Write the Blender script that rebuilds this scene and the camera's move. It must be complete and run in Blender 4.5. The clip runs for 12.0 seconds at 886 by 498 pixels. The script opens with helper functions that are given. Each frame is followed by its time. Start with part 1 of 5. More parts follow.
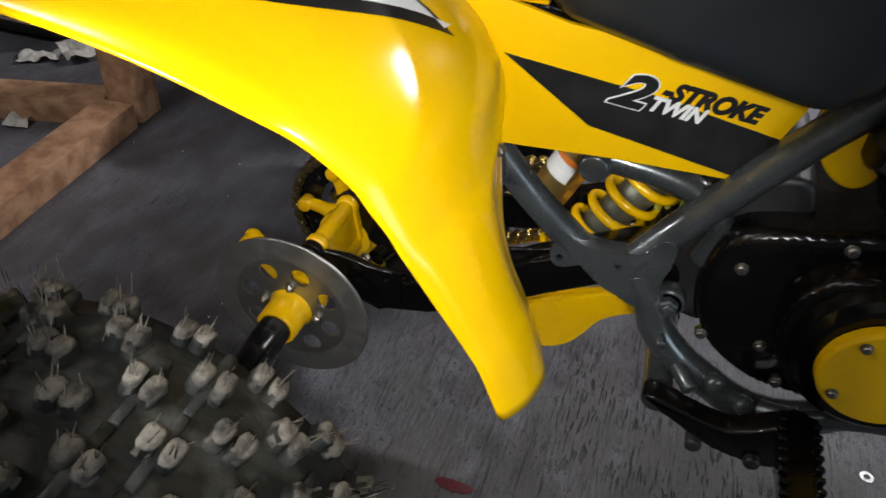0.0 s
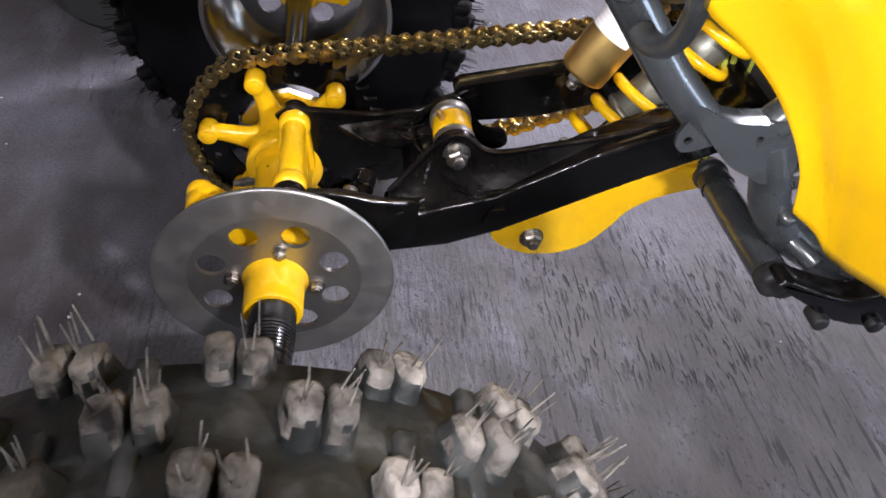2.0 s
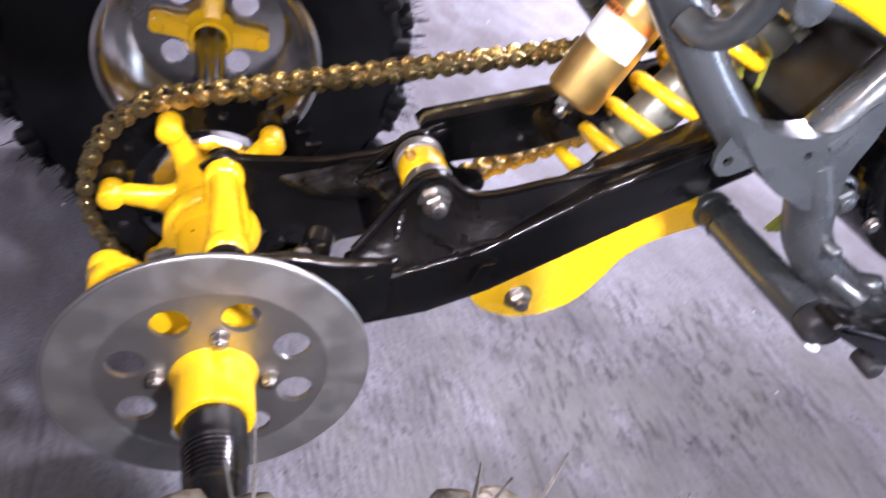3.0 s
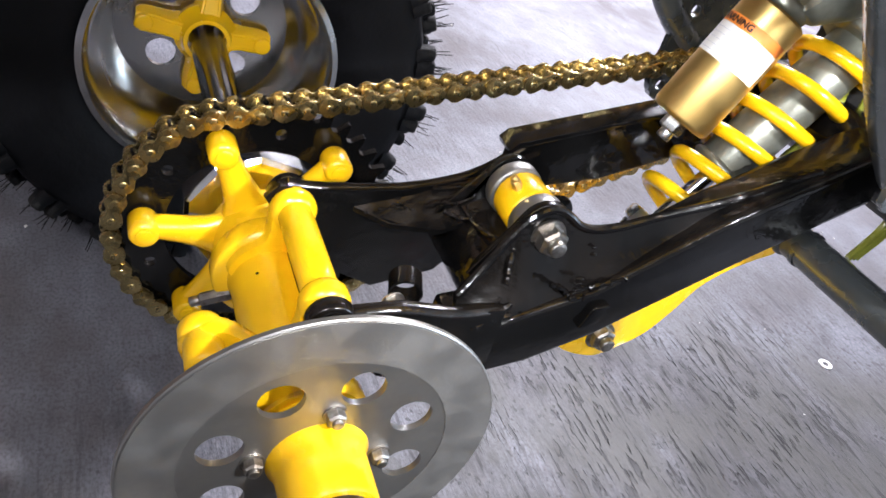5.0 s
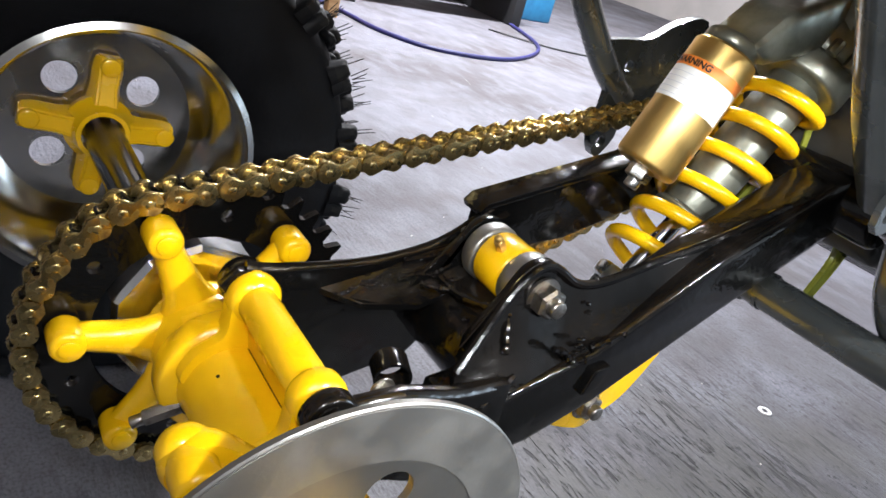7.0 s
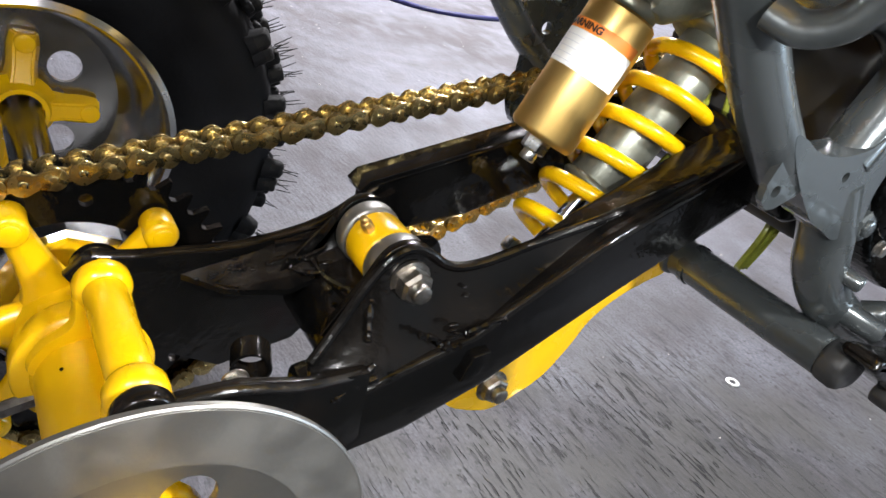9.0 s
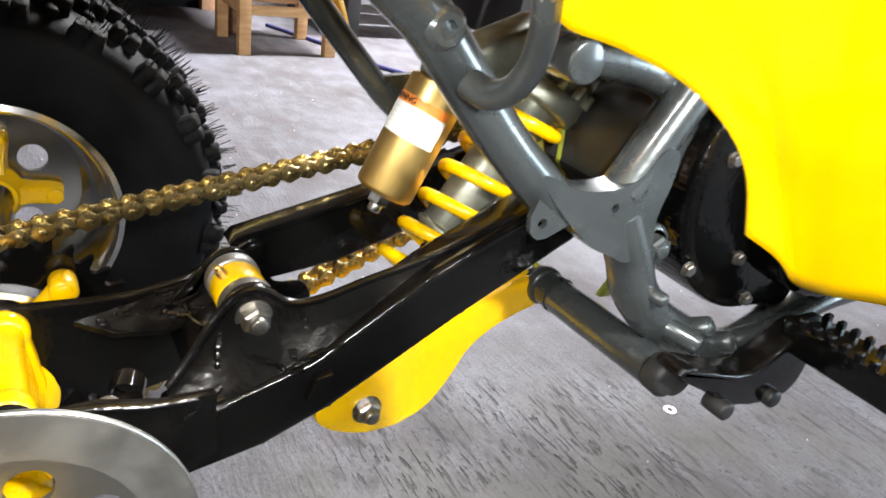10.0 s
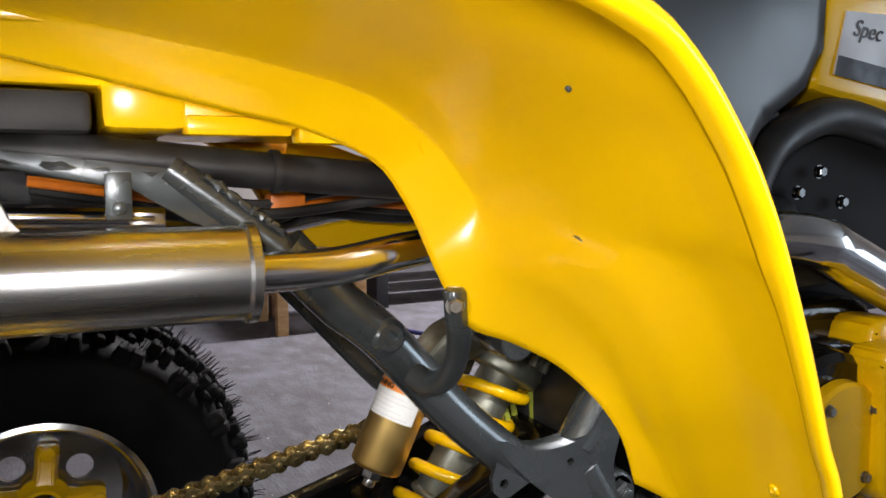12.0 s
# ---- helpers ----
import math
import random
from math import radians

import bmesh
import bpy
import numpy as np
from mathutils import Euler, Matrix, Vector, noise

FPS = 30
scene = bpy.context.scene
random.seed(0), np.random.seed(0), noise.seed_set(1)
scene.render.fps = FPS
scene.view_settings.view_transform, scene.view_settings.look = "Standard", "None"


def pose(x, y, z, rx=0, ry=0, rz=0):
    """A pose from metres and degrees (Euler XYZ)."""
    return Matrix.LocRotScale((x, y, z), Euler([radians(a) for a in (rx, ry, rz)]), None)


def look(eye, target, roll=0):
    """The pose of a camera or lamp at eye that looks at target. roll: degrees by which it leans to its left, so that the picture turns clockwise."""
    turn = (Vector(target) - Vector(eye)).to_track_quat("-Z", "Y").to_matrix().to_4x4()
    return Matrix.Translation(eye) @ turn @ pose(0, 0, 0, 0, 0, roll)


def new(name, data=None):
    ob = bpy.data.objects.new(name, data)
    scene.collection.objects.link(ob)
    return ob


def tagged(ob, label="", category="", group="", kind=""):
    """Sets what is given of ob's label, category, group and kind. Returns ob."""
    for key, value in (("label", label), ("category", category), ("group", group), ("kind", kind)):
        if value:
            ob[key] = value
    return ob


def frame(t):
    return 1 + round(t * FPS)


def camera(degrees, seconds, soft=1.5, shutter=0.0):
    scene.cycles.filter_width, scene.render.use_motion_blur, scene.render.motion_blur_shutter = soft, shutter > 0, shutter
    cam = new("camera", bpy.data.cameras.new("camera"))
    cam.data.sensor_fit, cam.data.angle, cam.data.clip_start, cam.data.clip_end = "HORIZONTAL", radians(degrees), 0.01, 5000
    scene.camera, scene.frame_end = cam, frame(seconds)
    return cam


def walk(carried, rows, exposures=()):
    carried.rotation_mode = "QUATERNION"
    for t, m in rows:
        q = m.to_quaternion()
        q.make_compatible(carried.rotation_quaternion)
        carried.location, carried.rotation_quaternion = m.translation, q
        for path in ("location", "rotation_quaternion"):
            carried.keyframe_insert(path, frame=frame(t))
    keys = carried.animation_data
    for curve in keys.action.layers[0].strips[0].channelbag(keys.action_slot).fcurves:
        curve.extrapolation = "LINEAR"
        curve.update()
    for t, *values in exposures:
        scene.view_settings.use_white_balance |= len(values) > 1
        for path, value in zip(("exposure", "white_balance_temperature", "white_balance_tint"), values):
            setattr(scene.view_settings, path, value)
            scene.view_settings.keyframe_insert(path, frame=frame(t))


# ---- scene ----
cam = camera(61.5, 12.0, shutter=0.25)
PATH = [
    (0, (0.385, -0.611, 0.89), (-0.071, 0.891, -0.349), 3.2),
    (0.5, (0.281, -0.579, 0.853), (-0.125, 0.911, -0.418), 3.1),
    (0.7, (0.236, -0.552, 0.834), (-0.133, 0.923, -0.472), 4.0),
    (1, (0.177, -0.494, 0.808), (-0.06, 0.946, -0.559), 5.5),
    (1.5, (0.112, -0.469, 0.75), (0.177, 0.979, -0.628), 10.7),
    (2, (0.031, -0.47, 0.74), (0.379, 0.936, -0.64), 11.9),
    (2.3, (0.002, -0.458, 0.715), (0.430, 0.937, -0.652), 12.4),
    (2.5, (0.014, -0.416, 0.708), (0.315, 0.93, -0.74), 9.9),
    (2.7, (-0.002, -0.385, 0.677), (0.462, 1.005, -0.683), 13.0),
    (2.9, (0.002, -0.371, 0.656), (0.512, 1.063, -0.642), 11.4),
    (3, (0.0, -0.364, 0.634), (0.591, 1.125, -0.564), 12.7),
    (3.1, (-0.004, -0.368, 0.621), (0.676, 1.175, -0.454), 14.3),
    (3.2, (-0.015, -0.369, 0.614), (0.658, 1.222, -0.394), 12.2),
    (4.8, (-0.104, -0.264, 0.593), (0.715, 1.193, -0.506), 15.4),
    (5, (-0.109, -0.25, 0.584), (0.722, 1.162, -0.563), 17.3),
    (5.5, (-0.121, -0.231, 0.556), (0.729, 1.165, -0.598), 19.8),
    (6, (-0.133, -0.217, 0.548), (0.832, 1.206, -0.472), 18.1),
    (6.5, (-0.144, -0.205, 0.537), (0.89, 1.252, -0.363), 15.6),
    (6.7, (-0.148, -0.2, 0.527), (0.931, 1.248, -0.332), 15.3),
    (8.3, (-0.089, -0.187, 0.532), (1.104, 1.157, -0.345), 15.8),
    (8.5, (-0.081, -0.192, 0.532), (1.101, 1.162, -0.345), 15.2),
    (9, (-0.049, -0.22, 0.548), (1.01, 1.183, -0.406), 13.8),
    (9.5, (-0.014, -0.275, 0.578), (0.954, 1.193, -0.376), 10.7),
    (9.7, (0.003, -0.317, 0.585), (0.926, 1.192, -0.348), 9.3),
    (10, (0.03, -0.36, 0.599), (0.997, 1.179, -0.236), 8.3),
    (10.2, (0.033, -0.383, 0.602), (1.002, 1.192, -0.163), 7.9),
    (10.5, (0.031, -0.408, 0.598), (0.985, 1.236, -0.025), 6.7),
    (10.7, (0.026, -0.423, 0.603), (0.939, 1.245, -0.012), 6.1),
    (10.8, (0.024, -0.435, 0.600), (0.917, 1.277, 0.080), 5.4),
    (11, (0.02, -0.445, 0.604), (0.907, 1.287, 0.143), 5.2),
    (11.5, (0.017, -0.464, 0.634), (0.942, 1.286, 0.344), 2.5),
    (12, (0.042, -0.464, 0.651), (0.943, 1.309, 0.442), -0.0),
]
EXPOSURES = [(0.0, -0.85, 6450, 10), (0.5, -0.95, 6450, 12), (1.0, -0.8, 6450, 14), (1.5, -0.15, 6350, 18), (2.0, 0.38, 6150, 21), (2.3, 1.0, 6050, 27), (2.5, 1.15, 6050, 30), (3.0, 1.34, 5950, 29), (4.5, 1.25, 5950, 18), (5.5, 1.24, 6150, 12), (6.5, 1.05, 6150, 10), (8.5, 0.8, 6200, 10), (9.5, 0.8, 6400, 10), (10.0, 1.08, 6500, 8), (10.5, 0.72, 6600, 5), (11.0, 0.18, 6600, 9), (11.5, 0.03, 6550, 10), (12.0, -0.3, 6500, 13)]
walk(cam, [(t, look(eye, target, roll)) for t, eye, target, roll in PATH], EXPOSURES)

# ---- light ----
world = bpy.data.worlds.new("world")
scene.world = world
world.use_nodes = True
world.node_tree.nodes["Background"].inputs[0].default_value = (0.55, 0.6, 0.7, 1)
world.node_tree.nodes["Background"].inputs[1].default_value = 0.005

LAMPS = [((-1.3, -1.0, 2.38), 35.0, (1.0, 0.97, 0.93)), ((1.9, 2.30, 2.38), 195.0, (1.0, 0.97, 0.98))]
TORCH_FILLS = [((0.44, -0.74, 0.97), (0.23, -0.18, 0.60), 42.0, 56, 0.03), ((-0.16, -0.20, 0.63), (0.30, 0.34, 0.40), 4.6, 94, 0.014), ((0.02, -0.46, 0.68), (0.27, -0.20, 0.58), 9.0, 112, 0.014)]
for eye, target, watts, cone, size in TORCH_FILLS:  # added fixed spots that stand in for a torch carried with the camera
    lamp_data = bpy.data.lights.new("torch_fill", "SPOT")
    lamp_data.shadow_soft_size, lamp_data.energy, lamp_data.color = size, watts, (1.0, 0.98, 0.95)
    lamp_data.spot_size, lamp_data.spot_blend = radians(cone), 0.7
    new("torch_fill", lamp_data).matrix_basis = look(eye, target)


# ---- materials ----
def material(name, colour, rough=0.5, metal=0.0, second=None, scale=40.0, bump=0.0, bump_scale=200.0, coat=0.0, spread=(0.4, 0.65), rough2=None, coord="Object", stretch=(1, 1, 1), detail=6.0, spec=0.5):
    """A principled surface with large stains mixed in, fine grain in the roughness and a bump."""
    m = bpy.data.materials.new(name)
    m.use_nodes = True
    nt = m.node_tree
    b = nt.nodes["Principled BSDF"]
    b.inputs["Base Color"].default_value = (*colour, 1)
    b.inputs["Roughness"].default_value = rough
    b.inputs["Metallic"].default_value = metal
    b.inputs["Specular IOR Level"].default_value = spec
    b.inputs["Coat Weight"].default_value = coat
    b.inputs["Coat Roughness"].default_value = 0.06
    tc = nt.nodes.new("ShaderNodeTexCoord")
    mp = nt.nodes.new("ShaderNodeMapping")
    mp.inputs["Scale"].default_value = stretch
    nt.links.new(tc.outputs[coord], mp.inputs[0])
    n1 = nt.nodes.new("ShaderNodeTexNoise")
    n1.inputs["Scale"].default_value = scale
    n1.inputs["Detail"].default_value = detail
    nt.links.new(mp.outputs[0], n1.inputs["Vector"])
    ramp = nt.nodes.new("ShaderNodeMapRange")
    ramp.inputs[1].default_value, ramp.inputs[2].default_value = spread
    nt.links.new(n1.outputs[0], ramp.inputs[0])
    if second:
        mix = nt.nodes.new("ShaderNodeMix")
        mix.data_type = "RGBA"
        mix.inputs[6].default_value = (*colour, 1)
        mix.inputs[7].default_value = (*second, 1)
        nt.links.new(ramp.outputs[0], mix.inputs[0])
        nt.links.new(mix.outputs[2], b.inputs["Base Color"])
    r2 = nt.nodes.new("ShaderNodeMapRange")
    r2.inputs[3].default_value, r2.inputs[4].default_value = rough, rough2 if rough2 is not None else min(1, rough * 1.35 + 0.03)
    nt.links.new(ramp.outputs[0], r2.inputs[0])
    nt.links.new(r2.outputs[0], b.inputs["Roughness"])
    if bump:
        n2 = nt.nodes.new("ShaderNodeTexNoise")
        n2.inputs["Scale"].default_value = bump_scale
        n2.inputs["Detail"].default_value = 4
        nt.links.new(mp.outputs[0], n2.inputs["Vector"])
        bp = nt.nodes.new("ShaderNodeBump")
        bp.inputs["Strength"].default_value = bump
        bp.inputs["Distance"].default_value = 0.002
        nt.links.new(n2.outputs[0], bp.inputs["Height"])
        nt.links.new(bp.outputs[0], b.inputs["Normal"])
    return m


YELLOW = material("yellow_plastic", (0.88, 0.525, 0.0), 0.17, second=(0.85, 0.495, 0.0), scale=9, coat=0.0, bump=0.03, bump_scale=60, rough2=0.2)
YELLOW_PAINT = material("yellow_powder_coat", (0.84, 0.49, 0.0), 0.2, second=(0.79, 0.45, 0.0), scale=30, coat=0.2, bump=0.06, bump_scale=150)
BLACK_PAINT = material("black_gloss_paint", (0.003, 0.003, 0.003), 0.08, second=(0.010, 0.0075, 0.006), scale=11, coat=0.0, bump=0.26, bump_scale=120, spread=(0.60, 0.80), rough2=0.24, spec=0.38)
BLACK_PLASTIC = material("black_plastic", (0.012, 0.012, 0.013), 0.4, second=(0.03, 0.03, 0.03), scale=25, bump=0.1)
FRAME_GREY = material("grey_frame_paint", (0.088, 0.099, 0.102), 0.25, metal=0.6, second=(0.052, 0.059, 0.062), scale=26, coat=0.7, bump=0.22, bump_scale=75, spread=(0.45, 0.7))
GOLD = material("gold_anodised", (0.80, 0.56, 0.20), 0.36, metal=1.0, second=(0.72, 0.49, 0.16), scale=20, bump=0.03, bump_scale=400)
CHAIN_GOLD = material("chain_brass", (0.50, 0.395, 0.175), 0.25, metal=1.0, second=(0.15, 0.105, 0.045), scale=160, spread=(0.45, 0.78), rough2=0.5)
STEEL = material("brushed_steel_disc", (0.35, 0.345, 0.33), 0.34, metal=0.92, second=(0.29, 0.285, 0.27), scale=25, bump=0.05, bump_scale=300)
BOLT = material("zinc_bolt", (0.40, 0.38, 0.35), 0.34, metal=1.0, second=(0.2, 0.18, 0.16), scale=150)
AXLE_BLACK = material("black_axle_paint", (0.004, 0.004, 0.0045), 0.14, second=(0.008, 0.008, 0.008), scale=20, bump=0.04, bump_scale=40, rough2=0.25)
DISC_BAND = material("worn_disc_band", (0.40, 0.395, 0.38), 0.40, metal=0.92, second=(0.34, 0.335, 0.32), scale=40, bump=0.06, bump_scale=400)
CHROME = material("polished_aluminium", (0.84, 0.84, 0.84), 0.12, metal=1.0, second=(0.76, 0.76, 0.77), scale=25, bump=0.06, bump_scale=30, rough2=0.22)
RIM_ALU = material("dull_rim_aluminium", (0.49, 0.49, 0.48), 0.14, metal=1.0, second=(0.40, 0.395, 0.38), scale=18, bump=0.06, bump_scale=30, rough2=0.28)
SATIN_ALU = material("satin_aluminium", (0.62, 0.63, 0.62), 0.25, metal=1.0, second=(0.58, 0.59, 0.58), scale=18, stretch=(0.15, 4, 4), rough2=0.31)
SHOCK_GREY = material("cast_shock_body", (0.25, 0.26, 0.215), 0.34, metal=0.75, second=(0.16, 0.165, 0.135), scale=50, bump=0.12)
RUBBER = material("tyre_rubber", (0.003, 0.003, 0.0035), 0.5, second=(0.007, 0.0075, 0.009), scale=14, bump=0.35, bump_scale=120, spread=(0.35, 0.7), rough2=0.75, spec=0.12)
DUSTY = material("dusty_tread_rubber", (0.012, 0.0115, 0.011), 0.85, second=(0.185, 0.172, 0.15), scale=60, bump=0.9, bump_scale=260, spread=(0.32, 0.62), stretch=(1.0, 0.8, 1.2), spec=0.2)


def vary_pieces(m, low):
    """Each loose piece takes its own share of the surface's colour."""
    nt = m.node_tree
    b = nt.nodes["Principled BSDF"]
    geo = nt.nodes.new("ShaderNodeNewGeometry")
    r = nt.nodes.new("ShaderNodeMapRange")
    r.inputs[3].default_value, r.inputs[4].default_value = low, 1.0
    nt.links.new(geo.outputs["Random Per Island"], r.inputs[0])
    mx = nt.nodes.new("ShaderNodeMix")
    mx.data_type, mx.blend_type = "RGBA", "MULTIPLY"
    mx.inputs[0].default_value = 1.0
    nt.links.new(b.inputs["Base Color"].links[0].from_socket, mx.inputs[6])
    nt.links.new(r.outputs[0], mx.inputs[7])
    nt.links.new(mx.outputs[2], b.inputs["Base Color"])


vary_pieces(DUSTY, 0.45)


def settle_dust(m, colour, share):
    """Brown dust that lies in patches on the faces that look up."""
    nt = m.node_tree
    b = nt.nodes["Principled BSDF"]
    geo = nt.nodes.new("ShaderNodeNewGeometry")
    sep = nt.nodes.new("ShaderNodeSeparateXYZ")
    nt.links.new(geo.outputs["Normal"], sep.inputs[0])
    up = nt.nodes.new("ShaderNodeMapRange")
    up.inputs[1].default_value, up.inputs[2].default_value = 0.15, 0.6
    nt.links.new(sep.outputs[2], up.inputs[0])
    tc = nt.nodes.new("ShaderNodeTexCoord")
    n = nt.nodes.new("ShaderNodeTexNoise")
    n.inputs["Scale"].default_value, n.inputs["Detail"].default_value = 38, 9
    nt.links.new(tc.outputs["Object"], n.inputs["Vector"])
    r = nt.nodes.new("ShaderNodeMapRange")
    r.inputs[1].default_value, r.inputs[2].default_value, r.inputs[4].default_value = 0.36, 0.60, share
    nt.links.new(n.outputs[0], r.inputs[0])
    fac = nt.nodes.new("ShaderNodeMath")
    fac.operation = "MULTIPLY"
    nt.links.new(up.outputs[0], fac.inputs[0])
    nt.links.new(r.outputs[0], fac.inputs[1])
    mx = nt.nodes.new("ShaderNodeMix")
    mx.data_type = "RGBA"
    mx.inputs[7].default_value = (*colour, 1)
    nt.links.new(fac.outputs[0], mx.inputs[0])
    nt.links.new(b.inputs["Base Color"].links[0].from_socket, mx.inputs[6])
    nt.links.new(mx.outputs[2], b.inputs["Base Color"])
    rr = nt.nodes.new("ShaderNodeMix")
    rr.inputs[3].default_value = 0.4
    nt.links.new(fac.outputs[0], rr.inputs[0])
    nt.links.new(b.inputs["Roughness"].links[0].from_socket, rr.inputs[2])
    nt.links.new(rr.outputs[0], b.inputs["Roughness"])


settle_dust(BLACK_PAINT, (0.014, 0.0105, 0.008), 0.45)
SEAT_VINYL = material("black_seat_vinyl", (0.013, 0.016, 0.020), 0.3, second=(0.015, 0.018, 0.022), scale=20, bump=0.03, bump_scale=500, spec=0.5, rough2=0.34)
DECAL_BLACK = material("decal_black", (0.008, 0.008, 0.008), 0.35, coat=0.3)
DECAL_WHITE = material("decal_white", (0.75, 0.75, 0.75), 0.35, coat=0.3)
LABEL_GREY = material("badge_grey", (0.55, 0.56, 0.6), 0.4, second=(0.5, 0.51, 0.55), scale=20)
DECAL_DARK = material("badge_dark", (0.06, 0.065, 0.08), 0.5, second=(0.045, 0.05, 0.06), scale=40)
LABEL_ORANGE = material("label_orange", (0.75, 0.22, 0.03), 0.4)
LABEL_WHITE = material("label_white", (0.75, 0.75, 0.73), 0.4, second=(0.68, 0.68, 0.66), scale=60)
PINK_WOOD = material("pale_plank", (0.52, 0.36, 0.30), 0.7, second=(0.42, 0.28, 0.22), scale=14, stretch=(0.4, 4, 6), bump=0.15, bump_scale=90)
PINE = material("pine_wood", (0.62, 0.37, 0.17), 0.6, second=(0.50, 0.27, 0.11), scale=10, stretch=(1, 1, 6), bump=0.2, bump_scale=120)
CRATE_WOOD = material("crate_wood", (0.50, 0.29, 0.17), 0.7, second=(0.30, 0.155, 0.085), scale=9, stretch=(3, 3, 3), bump=0.25, bump_scale=90)
DARK = material("dark_cloth_and_shade", (0.012, 0.012, 0.014), 0.8, second=(0.022, 0.022, 0.024), scale=6)
BIN_GREY = material("bin_plastic", (0.06, 0.065, 0.065), 0.55, second=(0.045, 0.05, 0.05), scale=12)
PAPER = material("crumpled_paper", (0.62, 0.6, 0.57), 0.85, second=(0.5, 0.48, 0.45), scale=60)
BLUE = material("blue_plastic", (0.02, 0.16, 0.32), 0.4, second=(0.015, 0.12, 0.25), scale=20)
HOSE = material("blue_hose", (0.02, 0.02, 0.10), 0.4, second=(0.03, 0.03, 0.13), scale=50)
WIRE_GREEN = material("clear_green_hose", (0.35, 0.38, 0.05), 0.2, second=(0.28, 0.3, 0.04), scale=60, coat=0.5)
WALL = material("painted_wall", (0.45, 0.42, 0.40), 0.8, second=(0.38, 0.36, 0.34), scale=3, bump=0.1)
CEIL = material("ceiling_paint", (0.5, 0.49, 0.47), 0.85, second=(0.44, 0.43, 0.41), scale=4)


def concrete():
    m = material("worn_concrete", (0.143, 0.145, 0.172), 0.62, second=(0.075, 0.068, 0.072), scale=2.6, bump=0.5, bump_scale=60, spread=(0.36, 0.66), rough2=0.82, detail=11, spec=0.45)
    nt = m.node_tree
    b = nt.nodes["Principled BSDF"]
    tc = nt.nodes.new("ShaderNodeTexCoord")

    def noise(scale, detail, size=(1, 1, 1), turn=0.0):
        mp = nt.nodes.new("ShaderNodeMapping")
        mp.inputs["Scale"].default_value = size
        mp.inputs["Rotation"].default_value = (0, 0, turn)
        nt.links.new(tc.outputs["Object"], mp.inputs[0])
        n = nt.nodes.new("ShaderNodeTexNoise")
        n.inputs["Scale"].default_value, n.inputs["Detail"].default_value = scale, detail
        nt.links.new(mp.outputs[0], n.inputs["Vector"])
        return n.outputs[0]

    def span(value, lo, hi, top):
        r = nt.nodes.new("ShaderNodeMapRange")
        for q, x in zip((1, 2, 3, 4), (lo, hi, 0, top)):
            r.inputs[q].default_value = x
        nt.links.new(value, r.inputs[0])
        return r.outputs[0]

    def times(a, c):
        n = nt.nodes.new("ShaderNodeMath")
        n.operation = "MULTIPLY"
        nt.links.new(a, n.inputs[0])
        nt.links.new(c, n.inputs[1])
        return n.outputs[0]

    def over(fac, colour, below):
        mx = nt.nodes.new("ShaderNodeMix")
        mx.data_type = "RGBA"
        mx.inputs[7].default_value = (*colour, 1)
        nt.links.new(fac, mx.inputs[0])
        nt.links.new(below, mx.inputs[6])
        return mx.outputs[2]

    base = b.inputs["Base Color"].links[0].from_socket
    patch = span(noise(4, 6), 0.46, 0.62, 1)
    base = over(span(noise(1, 8, (20, 9, 1), 0.75), 0.45, 0.75, 0.5), (0.23, 0.235, 0.28), base)  # pale trowel marks
    base = over(times(span(noise(1, 6, (130, 22, 1), 0.75), 0.57, 0.70, 0.75), patch), (0.03, 0.028, 0.032), base)  # dark scratches
    base = over(times(span(noise(1, 4, (60, 75, 1), 0.4), 0.60, 0.68, 0.4), span(noise(9, 3), 0.45, 0.6, 1)), (0.028, 0.025, 0.026), base)  # specks
    base = over(span(noise(11, 9), 0.50, 0.66, 0.5), (0.085, 0.074, 0.080), base)  # blotches
    base = over(span(noise(6.5, 8), 0.57, 0.72, 0.5), (0.050, 0.041, 0.036), base)  # oil stains

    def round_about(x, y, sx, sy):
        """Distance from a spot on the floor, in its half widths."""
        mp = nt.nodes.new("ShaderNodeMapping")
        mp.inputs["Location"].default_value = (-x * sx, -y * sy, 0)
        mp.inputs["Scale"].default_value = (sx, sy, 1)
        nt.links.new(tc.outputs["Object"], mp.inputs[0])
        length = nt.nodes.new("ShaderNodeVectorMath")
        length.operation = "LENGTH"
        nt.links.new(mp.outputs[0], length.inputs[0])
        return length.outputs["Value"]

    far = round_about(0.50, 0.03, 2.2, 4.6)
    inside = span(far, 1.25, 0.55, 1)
    base = over(times(inside, span(noise(16, 9, (1.6, 0.7, 1)), 0.25, 0.58, 0.9)), (0.048, 0.047, 0.045), base)  # darker grey oval patch, broken up by noise
    near = span(far, 2.0, 0.9, 1)
    base = over(times(span(noise(1, 5, (200, 40, 1)), 0.50, 0.64, 0.62), near), (0.048, 0.046, 0.050), base)  # grit in the trowel lines
    base = over(times(times(span(noise(1, 9, (85, 27, 1)), 0.53, 0.63, 0.85), near), span(noise(13, 6), 0.42, 0.60, 1)), (0.026, 0.025, 0.027), base)  # long gouges
    base = over(span(noise(1, 3, (330, 250, 1)), 0.42, 0.70, 0.62), (0.045, 0.044, 0.048), base)  # fine grain
    base = over(times(span(noise(1, 2, (150, 90, 1), 0.3), 0.61, 0.67, 0.85), near), (0.022, 0.021, 0.023), base)  # pits
    base = over(times(span(noise(8.5, 5, (1, 0.7, 1)), 0.44, 0.58, 0.55), near), (0.078, 0.076, 0.071), base)  # worn grey mottling
